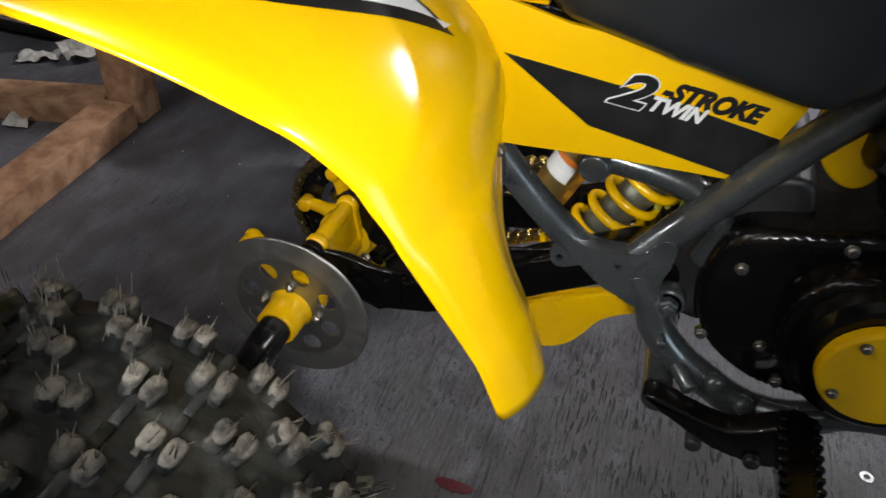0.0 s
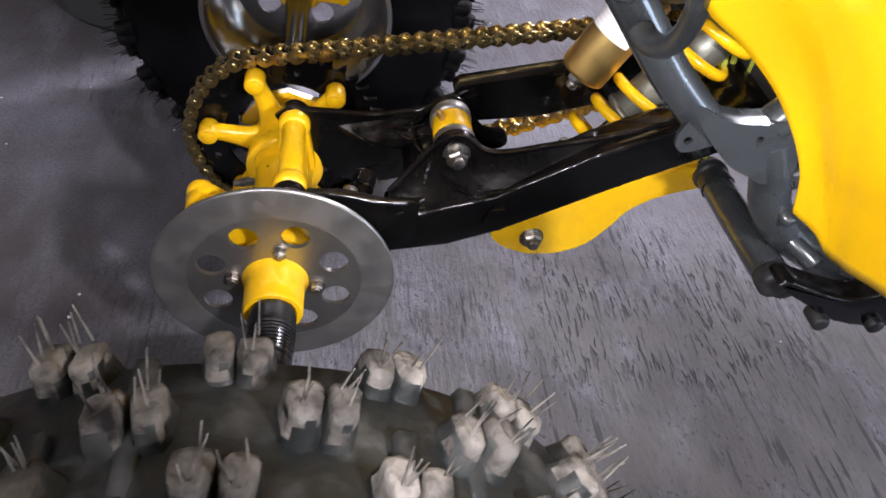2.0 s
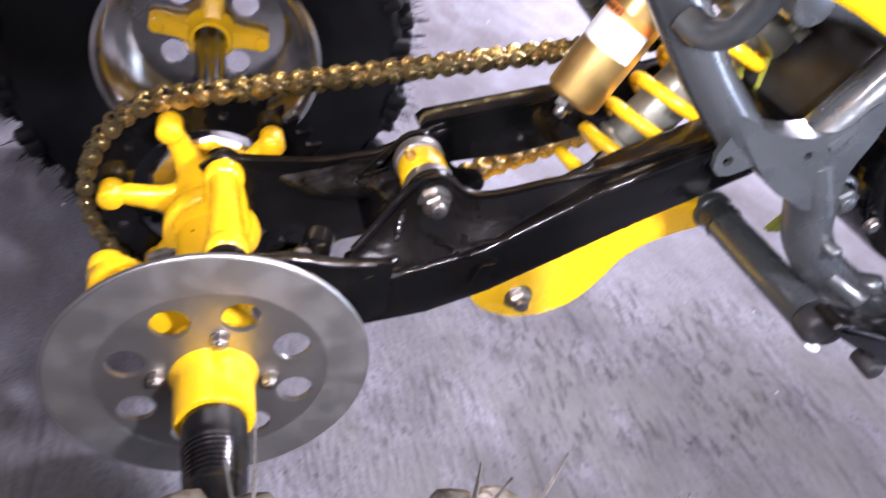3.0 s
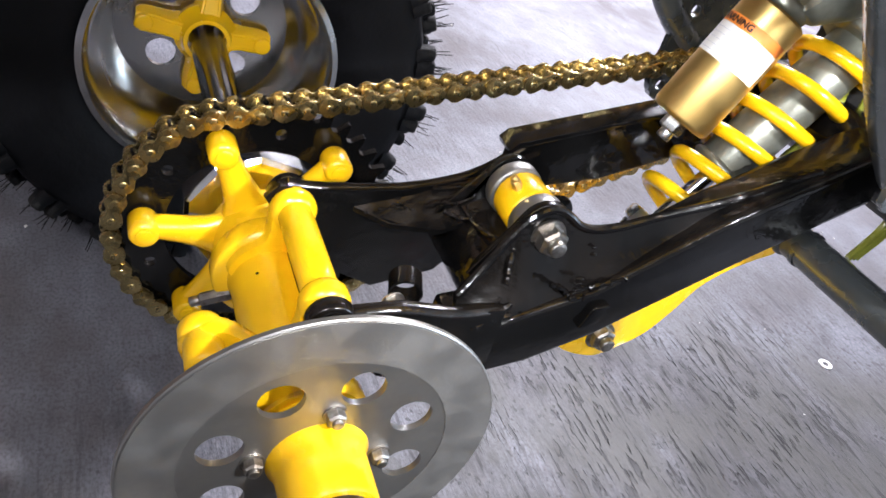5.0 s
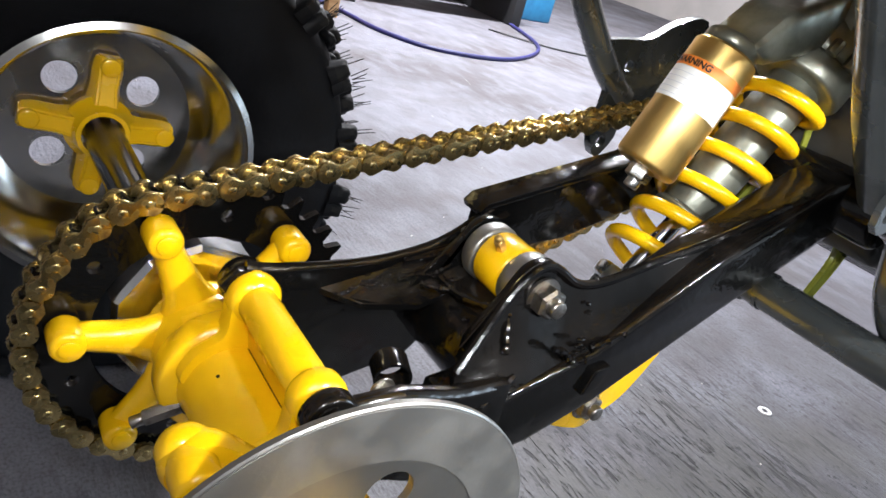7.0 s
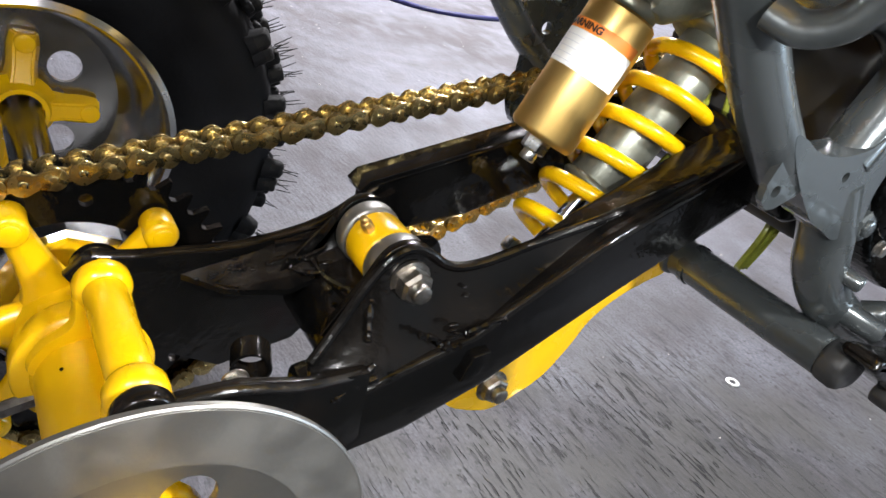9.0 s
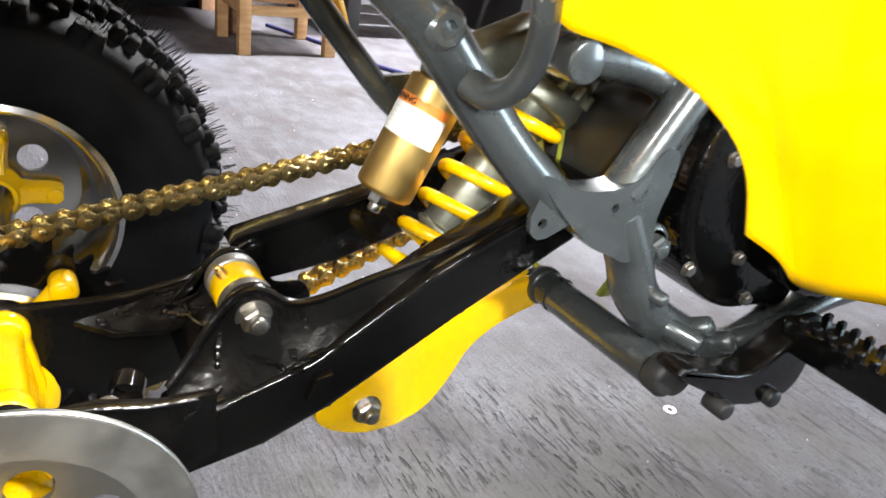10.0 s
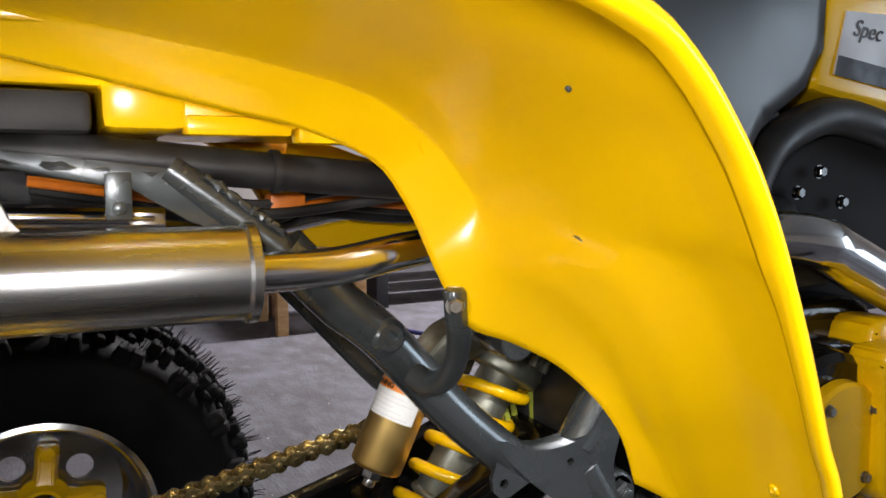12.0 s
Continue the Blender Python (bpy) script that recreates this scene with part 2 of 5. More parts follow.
    scratch = times(span(noise(1, 3, (110, 9, 1), 0.06), 0.59, 0.635, 0.92), times(span(noise(5, 5), 0.44, 0.56, 1), near))
    base = over(scratch, (0.020, 0.019, 0.021), base)  # thin scratches
    gouged = span(round_about(0.53, 0.19, 3.6, 5.6), 1.15, 0.65, 1)
    gouge = times(span(noise(1, 2, (190, 24, 1), 0.07), 0.575, 0.615, 0.95), times(span(noise(9, 4), 0.42, 0.54, 1), gouged))
    base = over(gouge, (0.014, 0.013, 0.015), base)  # short gouges
    nt.links.new(base, b.inputs["Base Color"])
    ridge = nt.nodes.new("ShaderNodeBump")
    ridge.inputs["Strength"].default_value, ridge.inputs["Distance"].default_value = 0.7, 0.003
    nt.links.new(noise(1, 5, (150, 40, 1)), ridge.inputs["Height"])
    cut = nt.nodes.new("ShaderNodeBump")
    cut.invert = True
    cut.inputs["Strength"].default_value, cut.inputs["Distance"].default_value = 1.0, 0.004
    nt.links.new(gouge, cut.inputs["Height"])
    nt.links.new(ridge.outputs[0], cut.inputs["Normal"])
    nt.links.new(cut.outputs[0], b.inputs["Normal"].links[0].from_node.inputs["Normal"])
    return m


CONCRETE = concrete()


def glow(name, colour, strength):
    m = bpy.data.materials.new(name)
    m.use_nodes = True
    b = m.node_tree.nodes["Principled BSDF"]
    b.inputs["Emission Color"].default_value = (*colour, 1)
    b.inputs["Emission Strength"].default_value = strength
    return m


# ---- mesh helpers ----
def part(name, bm, mat, parent=None, label="", smooth=True, angle=35):
    """Links a bmesh as one mesh object, under a thing or a part."""
    bmesh.ops.recalc_face_normals(bm, faces=bm.faces[:])
    me = bpy.data.meshes.new(name)
    bm.to_mesh(me)
    bm.free()
    for mm in mat if isinstance(mat, (list, tuple)) else [mat]:
        me.materials.append(mm)
    if smooth:
        me.polygons.foreach_set("use_smooth", [True] * len(me.polygons))
        me.set_sharp_from_angle(angle=radians(angle))
    ob = new(name, me)
    ob.parent = parent
    if label:
        tagged(ob, label)
    return ob


def empty(name, label="", category="", group="", kind=""):
    return tagged(new(name), label, category, group, kind)


def merge(*bms):
    """One bmesh of several."""
    out = bms[0]
    for b in bms[1:]:
        me = bpy.data.meshes.new("tmp")
        b.to_mesh(me)
        b.free()
        out.from_mesh(me)
        bpy.data.meshes.remove(me)
    return out


def box(x0, x1, y0, y1, z0, z1, bevel=0.0, seg=2, m=None):
    bm = bmesh.new()
    bmesh.ops.create_cube(bm, size=1)
    for v in bm.verts:
        v.co = Vector(((x0 + x1) / 2 + v.co.x * (x1 - x0), (y0 + y1) / 2 + v.co.y * (y1 - y0), (z0 + z1) / 2 + v.co.z * (z1 - z0)))
    if bevel:
        bmesh.ops.bevel(bm, geom=bm.edges[:], offset=bevel, segments=seg, affect="EDGES", profile=0.6)
    if m is not None:
        bmesh.ops.transform(bm, matrix=m, verts=bm.verts[:])
    return bm


def smooth_line(pts, steps=8, closed=False):
    """Catmull-Rom through points."""
    pts = [Vector(p) for p in pts]
    n, out = len(pts), []
    for i in range(n if closed else n - 1):
        g = lambda k: pts[k % n] if closed else pts[min(max(k, 0), n - 1)]
        a, b, c, d = g(i - 1), g(i), g(i + 1), g(i + 2)
        for s in range(steps):
            t = s / steps
            out.append(0.5 * (2 * b + (c - a) * t + (2 * a - 5 * b + 4 * c - d) * t * t + (3 * b - a - 3 * c + d) * t ** 3))
    if not closed:
        out.append(pts[-1])
    return out


def tube(pts, r, seg=14, closed=False, flat=1.0, hollow=0.0):
    """A round rod along points; r is one radius or one for each point."""
    bm = bmesh.new()
    pts = [Vector(p) for p in pts]
    n = len(pts)
    rs = r if isinstance(r, (list, tuple)) else [r] * n
    rings, side = [], None
    for i, p in enumerate(pts):
        a = pts[(i - 1) % n] if closed or i else p
        b = pts[(i + 1) % n] if closed or i < n - 1 else p
        d = (b - a).normalized()
        if side is None:
            side = d.orthogonal().normalized()
        side = (side - d * side.dot(d)).normalized()
        up = d.cross(side)
        rings.append([bm.verts.new(p + rs[i] * (side * math.cos(2 * math.pi * k / seg) + flat * up * math.sin(2 * math.pi * k / seg))) for k in range(seg)])
    for i in range(n if closed else n - 1):
        a, b = rings[i], rings[(i + 1) % n]
        for k in range(seg):
            bm.faces.new((a[k], a[(k + 1) % seg], b[(k + 1) % seg], b[k]))
    if not closed:
        bm.faces.new(rings[0][::-1])
        bm.faces.new(rings[-1])
    return bm


def lathe(profile, origin, axis=(0, 1, 0), seg=48, closed=True, up=(0, 0, 1)):
    """Turns (along, radius) points round an axis through origin. closed: the profile is a loop; else its ends are capped when off the axis."""
    bm = bmesh.new()
    o, d = Vector(origin), Vector(axis).normalized()
    u = Vector(up) - d * Vector(up).dot(d)
    u = u.normalized() if u.length > 1e-4 else d.orthogonal().normalized()
    w = d.cross(u)
    rings = []
    for k in range(seg):
        a = 2 * math.pi * k / seg
        e = u * math.cos(a) + w * math.sin(a)
        rings.append([bm.verts.new(o + d * s + e * r) for s, r in profile])
    n = len(profile)
    for k in range(seg):
        a, b = rings[k], rings[(k + 1) % seg]
        for i in range(n if closed else n - 1):
            j = (i + 1) % n
            bm.faces.new((a[i], a[j], b[j], b[i]))
    if not closed:
        for i in (0, n - 1):
            bm.faces.new([rings[k][i] for k in range(seg)])
    bmesh.ops.remove_doubles(bm, verts=bm.verts[:], dist=1e-6)
    return bm


def rod(a, b, r, seg=20, bevel=0.15, r2=None):
    """A cylinder from a to b with softly turned ends."""
    a, b = Vector(a), Vector(b)
    d = b - a
    L, e, q = d.length, r * bevel, r if r2 is None else r2
    return lathe([(0, 0.0001), (0, r - e), (e * 0.4, r - e * 0.3), (e, r), (L - e, q), (L - e * 0.4, q - e * 0.3), (L, q - e), (L, 0.0001)], a, d, seg, closed=False)


def hexbolt(at, axis, r=0.008, h=0.007, stud=0.0):
    """A hexagon head or nut with a washer and, where given, a stud end."""
    d = Vector(axis).normalized()
    at = Vector(at)
    a = lathe([(0, 0.0001), (0, r * 1.35), (h * 0.2, r * 1.35), (h * 0.2, 0.0001)], at, d, 20, closed=False)
    b = lathe([(h * 0.2, 0.0001), (h * 0.2, r * 1.1), (h * 0.95, r * 1.1), (h * 1.15, r * 0.9), (h * 1.15, 0.0001)], at, d, 6, closed=False)
    out = merge(a, b)
    if stud:
        out = merge(out, rod(at + d * h, at + d * (h + stud), r * 0.62, 14))
    return out


def plate(outline, y0, y1, bevel=0.002, holes=()):
    """An outline in x, z drawn out from y0 to y1, its edges rounded off."""
    bm = bmesh.new()
    f = bm.faces.new([bm.verts.new((x, y0, z)) for x, z in outline])
    ext = bmesh.ops.extrude_face_region(bm, geom=[f])
    for v in ext["geom"]:
        if isinstance(v, bmesh.types.BMVert):
            v.co.y = y1
    bmesh.ops.recalc_face_normals(bm, faces=bm.faces[:])
    if bevel:
        rim = [e for e in bm.edges if abs(e.verts[0].co.y - e.verts[1].co.y) < 1e-7]
        bmesh.ops.bevel(bm, geom=rim, offset=bevel, segments=2, affect="EDGES", profile=0.6)
    return bm


def rounded(pts, steps=5):
    """A closed smooth outline in x, z through points."""
    return [(v.x, v.z) for v in smooth_line([(x, 0, z) for x, z in pts], steps, closed=True)]


def ring_plate(holes, r_out, r_in, y0, y1, centre, seg=96):
    """A flat ring across y, with round holes (angle, distance, radius) cut through and walled."""
    bm = bmesh.new()
    cx, cz = centre
    loops = [[(cx + r_out * math.cos(a), cz + r_out * math.sin(a)) for a in (2 * math.pi * k / seg for k in range(seg))]]
    if r_in:
        loops.append([(cx + r_in * math.cos(a), cz + r_in * math.sin(a)) for a in (2 * math.pi * k / 40 for k in range(40))])
    for ang, dist, rad in holes:
        hx, hz = cx + dist * math.cos(radians(ang)), cz + dist * math.sin(radians(ang))
        loops.append([(hx + rad * math.cos(a), hz + rad * math.sin(a)) for a in (2 * math.pi * k / 24 for k in range(24))])
    return flat_with_holes(loops, y0, y1, bm)


def flat_with_holes(loops, y0, y1, bm=None):
    bm = bm or bmesh.new()
    for y in (y0, y1):
        edges = []
        for lp in loops:
            vs = [bm.verts.new((x, y, z)) for x, z in lp]
            edges += [bm.edges.new((vs[i], vs[(i + 1) % len(vs)])) for i in range(len(vs))]
        bmesh.ops.triangle_fill(bm, use_beauty=True, use_dissolve=False, edges=edges)
    for lp in loops:
        a = [bm.verts.new((x, y0, z)) for x, z in lp]
        b = [bm.verts.new((x, y1, z)) for x, z in lp]
        for i in range(len(lp)):
            j = (i + 1) % len(lp)
            bm.faces.new((a[i], a[j], b[j], b[i]))
    bmesh.ops.remove_doubles(bm, verts=bm.verts[:], dist=1e-6)
    return bm


def words(name, text, size, mat, parent, m, depth=0.0004, label="", shear=0.0, bold=0.0):
    """Flat lettering as a mesh, at the pose m."""
    cu = bpy.data.curves.new(name, "FONT")
    cu.body, cu.size, cu.extrude, cu.shear, cu.offset = text, size, depth, shear, bold
    tmp = bpy.data.objects.new(name, cu)
    scene.collection.objects.link(tmp)
    bpy.context.view_layer.update()
    me = bpy.data.meshes.new_from_object(tmp.evaluated_get(bpy.context.evaluated_depsgraph_get()))
    bpy.data.objects.remove(tmp)
    bpy.data.curves.remove(cu)
    me.materials.clear()
    me.materials.append(mat)
    ob = new(name, me)
    ob.parent = parent
    ob.matrix_basis = m
    if label:
        tagged(ob, label)
    return ob


AX = 0.23  # height of the rear axle over the floor
MID = 0.095  # the middle of the vehicle, across

# ---- the room ----
def build_room():
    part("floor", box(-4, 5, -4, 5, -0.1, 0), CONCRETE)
    part("wall_north", box(-4, 5, 5, 5.15, 0, 2.6), WALL)
    part("wall_south", box(-4, 5, -4.15, -4, 0, 2.6), WALL)
    part("wall_west", box(-4.15, -4, -4.15, 5.15, 0, 2.6), WALL)
    # the gap in this wall is an assumed doorway, out of view
    part("wall_east", merge(box(5, 5.15, -1.9, 5.15, 0, 2.6), box(5, 5.15, -4.15, -3.9, 0, 2.6), box(5, 5.15, -3.9, -1.9, 2.2, 2.6)), WALL)
    part("ceiling", box(-4.15, 5.15, -4.15, 5.15, 2.6, 2.7), CEIL)
    for n, l in (("floor", "worn grey concrete garage floor with scuffs and stains"), ("wall_north", "painted garage wall"), ("wall_south", "painted garage wall"), ("wall_west", "painted garage wall"), ("wall_east", "painted garage wall with an assumed doorway, out of view"), ("ceiling", "plain painted ceiling")):
        tagged(bpy.data.objects[n], l, n.split("_")[0], kind="structure")
    for at, watts, colour in LAMPS:
        lamp = empty("ceiling_lamp", "long white tube lamp under the ceiling", "lamp", "ceiling lamps")
        part("housing", box(at[0] - 0.62, at[0] + 0.62, at[1] - 0.07, at[1] + 0.07, 2.45, 2.6, 0.01), LABEL_WHITE, lamp)
        part("tube", rod((at[0] - 0.6, at[1], 2.425), (at[0] + 0.6, at[1], 2.425), 0.018), glow("lamp_tube", colour, 6), lamp)
        d = bpy.data.lights.new("tube_light", "AREA")
        d.shape, d.size, d.size_y, d.energy, d.color = "RECTANGLE", 1.2, 0.12, watts, colour
        new("tube_light", d).matrix_basis = pose(*at)


build_room()
assumed_daylight = bpy.data.lights.new("assumed_doorway_light", "AREA")  # area light of an unseen doorway, added for the seat's blue reflection
assumed_daylight.shape, assumed_daylight.size, assumed_daylight.size_y, assumed_daylight.energy, assumed_daylight.color = "RECTANGLE", 1.9, 2.1, 95.0, (0.72, 0.87, 1.0)
new("assumed_doorway_light", assumed_daylight).matrix_basis = look((5.07, -2.9, 1.1), (0, -2.9, 1.1))

# ---- the quad bike ----
quad = empty("quad_bike", "yellow and black two-stroke quad bike parked on the garage floor", "quad bike")


def tyre_mesh(yc, seed, side):
    """Knobbly tyre about the axle: a turned carcass and rows of split lugs, some with moulding hairs."""
    rng = random.Random(seed)
    prof = [(-0.100, 0.126), (-0.108, 0.131), (-0.118, 0.152), (-0.128, 0.180), (-0.132, 0.204), (-0.127, 0.220), (-0.096, 0.233), (-0.045, 0.240), (0, 0.242)]
    prof = prof + [(-a, r) for a, r in reversed(prof[:-1])]
    inner = [(a * 0.9, max(0.118, r - 0.012)) for a, r in reversed(prof)]
    carc = lathe(prof + inner, (0, yc, AX), seg=96)
    lugs, hairs, bars = bmesh.new(), bmesh.new(), bmesh.new()
    rows = [(a, r, 20, 0.5 * (k % 2), 0.018, 0.018) for k, (a, r) in enumerate(((0.119, 0.222), (0.085, 0.2335), (0.051, 0.2375), (0.017, 0.2395), (-0.017, 0.2395), (-0.051, 0.2375), (-0.085, 0.2335), (-0.119, 0.222)))]
    for along, r0, count, shift, width, tall in rows:
        tilt = -along * 2.6
        for k in range(count):
            base = 2 * math.pi * (k + shift) / count
            if abs(along) < 0.1 and k % 2:  # low bar that ties the lugs to the next row
                e, t = Vector((math.sin(base), 0, math.cos(base))), Vector((math.cos(base), 0, -math.sin(base)))
                q = Vector((0, yc + along, AX)) + e * (r0 + 0.003)
                bar = box(-0.0055, 0.0055, -0.034, 0.034, -0.006, 0.0025, 0.002, 1, Matrix.Translation(q) @ Matrix((t, (0, 1, 0), e)).transposed().to_4x4())
                bars = merge(bars, bar)
            for half in (-1, 1):
                a = base + half * 0.036 + rng.uniform(-0.004, 0.004)
                e, t = Vector((math.sin(a), 0, math.cos(a))), Vector((math.cos(a), 0, -math.sin(a)))
                nrm = (e * math.cos(tilt) + Vector((0, 1, 0)) * math.sin(-tilt)).normalized()
                yy = nrm.cross(t).normalized()
                o = Vector((0, yc + along + rng.uniform(-0.002, 0.002), AX)) + e * r0
                flare, high, twist = rng.uniform(0.9, 1.1), rng.uniform(0.86, 1.08), rng.uniform(-0.12, 0.12)
                t, yy = t * math.cos(twist) + yy * math.sin(twist), yy * math.cos(twist) - t * math.sin(twist)
                n, vs = 12, []
                for h, grow in ((-0.004, 1.30), (0.22, 1.12), (0.52, 1.0), (0.78, 0.98), (0.93, 0.86), (1.0, 0.56)):
                    for q in range(n):
                        c, d = math.cos(2 * math.pi * q / n), math.sin(2 * math.pi * q / n)
                        c, d = math.copysign(abs(c) ** 0.65, c), math.copysign(abs(d) ** 0.65, d)
                        l, w = 0.0079 * grow * flare * (1 - 0.14 * d * side), width * 0.66 * grow  # wider at the skirt end
                        lift = tall * high * h if h > 0 else h
                        vs.append(lugs.verts.new(o + nrm * (lift + rng.uniform(-0.0007, 0.0007)) + t * (c * l * rng.uniform(0.92, 1.08)) + yy * (d * w * rng.uniform(0.94, 1.06))))
                for b in range(0, 5 * n, n):
                    for q in range(n):
                        k2 = (q + 1) % n
                        f = lugs.faces.new((vs[b + q], vs[b + k2], vs[b + n + k2], vs[b + n + q]))
                        f.material_index = 1 if b >= 3 * n or (b == 2 * n and rng.random() < 0.7) or (b == n and rng.random() < 0.25) else 0
                mid = lugs.verts.new(o + nrm * (tall * high - rng.uniform(0.0004, 0.002)))
                for q in range(n):
                    f = lugs.faces.new((vs[5 * n + q], vs[5 * n + (q + 1) % n], mid))
                    f.material_index = 1
                for q in range(4):
                    if rng.random() < 0.8:
                        s = o + nrm * tall + t * rng.uniform(-0.004, 0.004) + yy * rng.choice((-1, 1)) * width * rng.uniform(0.2, 0.4)
                        s2 = s + nrm * rng.uniform(0.010, 0.021) + t * rng.uniform(-0.004, 0.004) + yy * rng.uniform(-0.004, 0.004)
                        ww = 0.0007
                        hv = [hairs.verts.new(p + dd) for p, k2 in ((s, 1.0), (s2, 0.6)) for dd in (t * ww * k2, (yy - t * 0.5) * ww * k2, (-yy - t * 0.5) * ww * k2)]
                        for i in range(3):
                            j = (i + 1) % 3
                            hairs.faces.new((hv[i], hv[j], hv[3 + j], hv[3 + i])).material_index = 1
                        hairs.faces.new(hv[3:6]).material_index = 1
    out = merge(carc, lugs, hairs, bars)
    for v in out.verts:  # the tyre stands flat on the floor
        v.co.z = max(v.co.z, 0.001)
    return out


def build_wheel(yc, side, label, rubber, lug_top):
    """side: +1 when the wheel's outer face looks towards +y."""
    wheel = empty("wheel", label)
    wheel.parent = quad
    part("tyre", tyre_mesh(yc, 3 + side, side), [rubber, lug_top], wheel, "black knobbly tyre with moulding hairs and dusty lugs", angle=50)
    s = side
    # polished rim: inner lip, stepped barrel, plate, outer lip
    prof = [(-0.110, 0.124), (-0.112, 0.118), (-0.104, 0.113), (-0.085, 0.111), (-0.070, 0.104), (-0.03, 0.100), (-0.012, 0.094), (0.0, 0.088), (0.012, 0.092), (0.05, 0.106), (0.10, 0.112), (0.110, 0.118), (0.108, 0.124), (0.09, 0.118), (0.0, 0.108), (-0.09, 0.118)]
    part("rim", lathe([(s * a, r * 1.05) for a, r in prof], (0, yc, AX), seg=72), RIM_ALU, wheel, "polished aluminium rim")
    holes = [(38 + 90 * k, 0.056, 0.0165) for k in range(4)]
    part("rim_plate", ring_plate(holes, 0.0965, 0.028, yc - s * 0.004, yc + s * 0.002, (0, AX)), RIM_ALU, wheel, "polished wheel plate with four round holes")
    arms = []
    hub_y = yc - s * 0.012
    bm = lathe([(0, 0.0205), (0, 0.032), (0.012, 0.034), (0.020, 0.028), (0.034, 0.025), (0.034, 0.0205)], (0, hub_y, AX), (0, -s, 0))
    for k in range(4):
        a = radians(83 + 90 * k)
        e, t = Vector((math.cos(a), 0, math.sin(a))), Vector((-math.sin(a), 0, math.cos(a)))
        o = Vector((0, hub_y, AX))
        out = []
        for d, w, y0, y1 in ((0.018, 0.017, 0.006, 0.026), (0.04, 0.0135, 0.004, 0.017), (0.06, 0.0145, 0.002, 0.013), (0.073, 0.012, 0.002, 0.011)):
            out.append([o + e * d + t * w * u + Vector((0, -s * yy, 0)) for u, yy in ((-1, -0.004), (1, -0.004), (1, y0 + 0.003), (0.6, y1), (-0.6, y1), (-1, y0 + 0.003))])
        b2 = bmesh.new()
        rings = [[b2.verts.new(p) for p in r] for r in out]
        for i in range(3):
            for q in range(6):
                b2.faces.new((rings[i][q], rings[i][(q + 1) % 6], rings[i + 1][(q + 1) % 6], rings[i + 1][q]))
        b2.faces.new(rings[0][::-1])
        b2.faces.new(rings[3])
        bmesh.ops.bevel(b2, geom=b2.edges[:], offset=0.002, segments=2, affect="EDGES")
        arms.append(merge(b2, rod(o + e * 0.064 + Vector((0, -s * 0.004, 0)), o + e * 0.064 + Vector((0, -s * 0.0165, 0)), 0.0095, 18)))
    hub = part("hub", bm, YELLOW_PAINT, wheel, "yellow four-armed wheel hub", angle=40)
    for b2 in arms:
        part("hub_arm", b2, YELLOW_PAINT, hub, angle=40)
    for k in range(4):
        a = radians(83 + 90 * k)
        part("wheel_bolt", hexbolt((0.064 * math.cos(a), yc + s * 0.003, AX + 0.064 * math.sin(a)), (0, s, 0), 0.008, 0.01), BOLT, wheel)
    return wheel


build_wheel(-0.382, -1, "rear wheel with a knobbly tyre under the fender", material("dusty_tyre_rubber", (0.010, 0.0115, 0.011), 0.45, second=(0.048, 0.050, 0.046), scale=30, bump=0.5, bump_scale=140, spread=(0.46, 0.70), rough2=0.75, spec=0.3), DUSTY)
build_wheel(0.600, 1, "rear wheel with a polished rim and yellow hub", RUBBER, material("worn_tread_rubber", (0.006, 0.006, 0.0065), 0.7, second=(0.020, 0.019, 0.0175), scale=60, bump=0.6, bump_scale=260, spread=(0.48, 0.75), spec=0.2))

# axle, brake disc, bearing carrier
axle = empty("axle", "black rear axle with brake disc and chain wheel")
axle.parent = quad
part("shaft", merge(rod((0, -0.42, AX), (0, 0.60, AX), 0.0185), lathe([(-0.092, 0.0186), (-0.090, 0.0192)] + [(-0.088 + 0.0035 * k + d, 0.0193 + 0.00022 * k - g) for k in range(8) for d, g in ((0, 0), (0.0024, 0), (0.0028, 0.0005), (0.0032, 0.0005))] + [(-0.058, 0.0206), (-0.032, 0.0212), (-0.032, 0.018)], (0, 0, AX))), AXLE_BLACK, axle, "black axle shaft")
part("disc_hub", lathe([(-0.040, 0.0206), (-0.040, 0.0248), (-0.038, 0.0262), (-0.010, 0.0266), (-0.004, 0.0275), (0.0, 0.030), (0.018, 0.031), (0.018, 0.0206)], (0, 0, AX)), YELLOW_PAINT, axle, "yellow brake disc hub")
DISC_HOLES = [(22.5 + 45 * k + 5, 0.058, 0.0128) for k in range(8)]
part("brake_disc", merge(ring_plate(DISC_HOLES, 0.107, 0.03, 0.0, 0.0042, (0, AX), 128), lathe([(0.0, 0.1069), (0.0008, 0.1079), (0.0034, 0.1079), (0.0042, 0.1069)], (0, 0, AX), seg=128)), STEEL, axle, "plain steel brake disc with eight round holes")
part("wear_band", ring_plate([], 0.1062, 0.0775, -0.0005, -0.0001, (0, AX), 96), DISC_BAND, axle, "worn outer band of the brake disc")
for k in range(4):
    a = radians(84 + 90 * k)
    part("disc_bolt", hexbolt((0.0375 * math.cos(a), 0.0, AX + 0.0375 * math.sin(a)), (0, -1, 0), 0.0052, 0.006, 0.003), BOLT, axle)

carrier = empty("axle_carrier", "yellow cast axle bearing carrier")
carrier.parent = quad
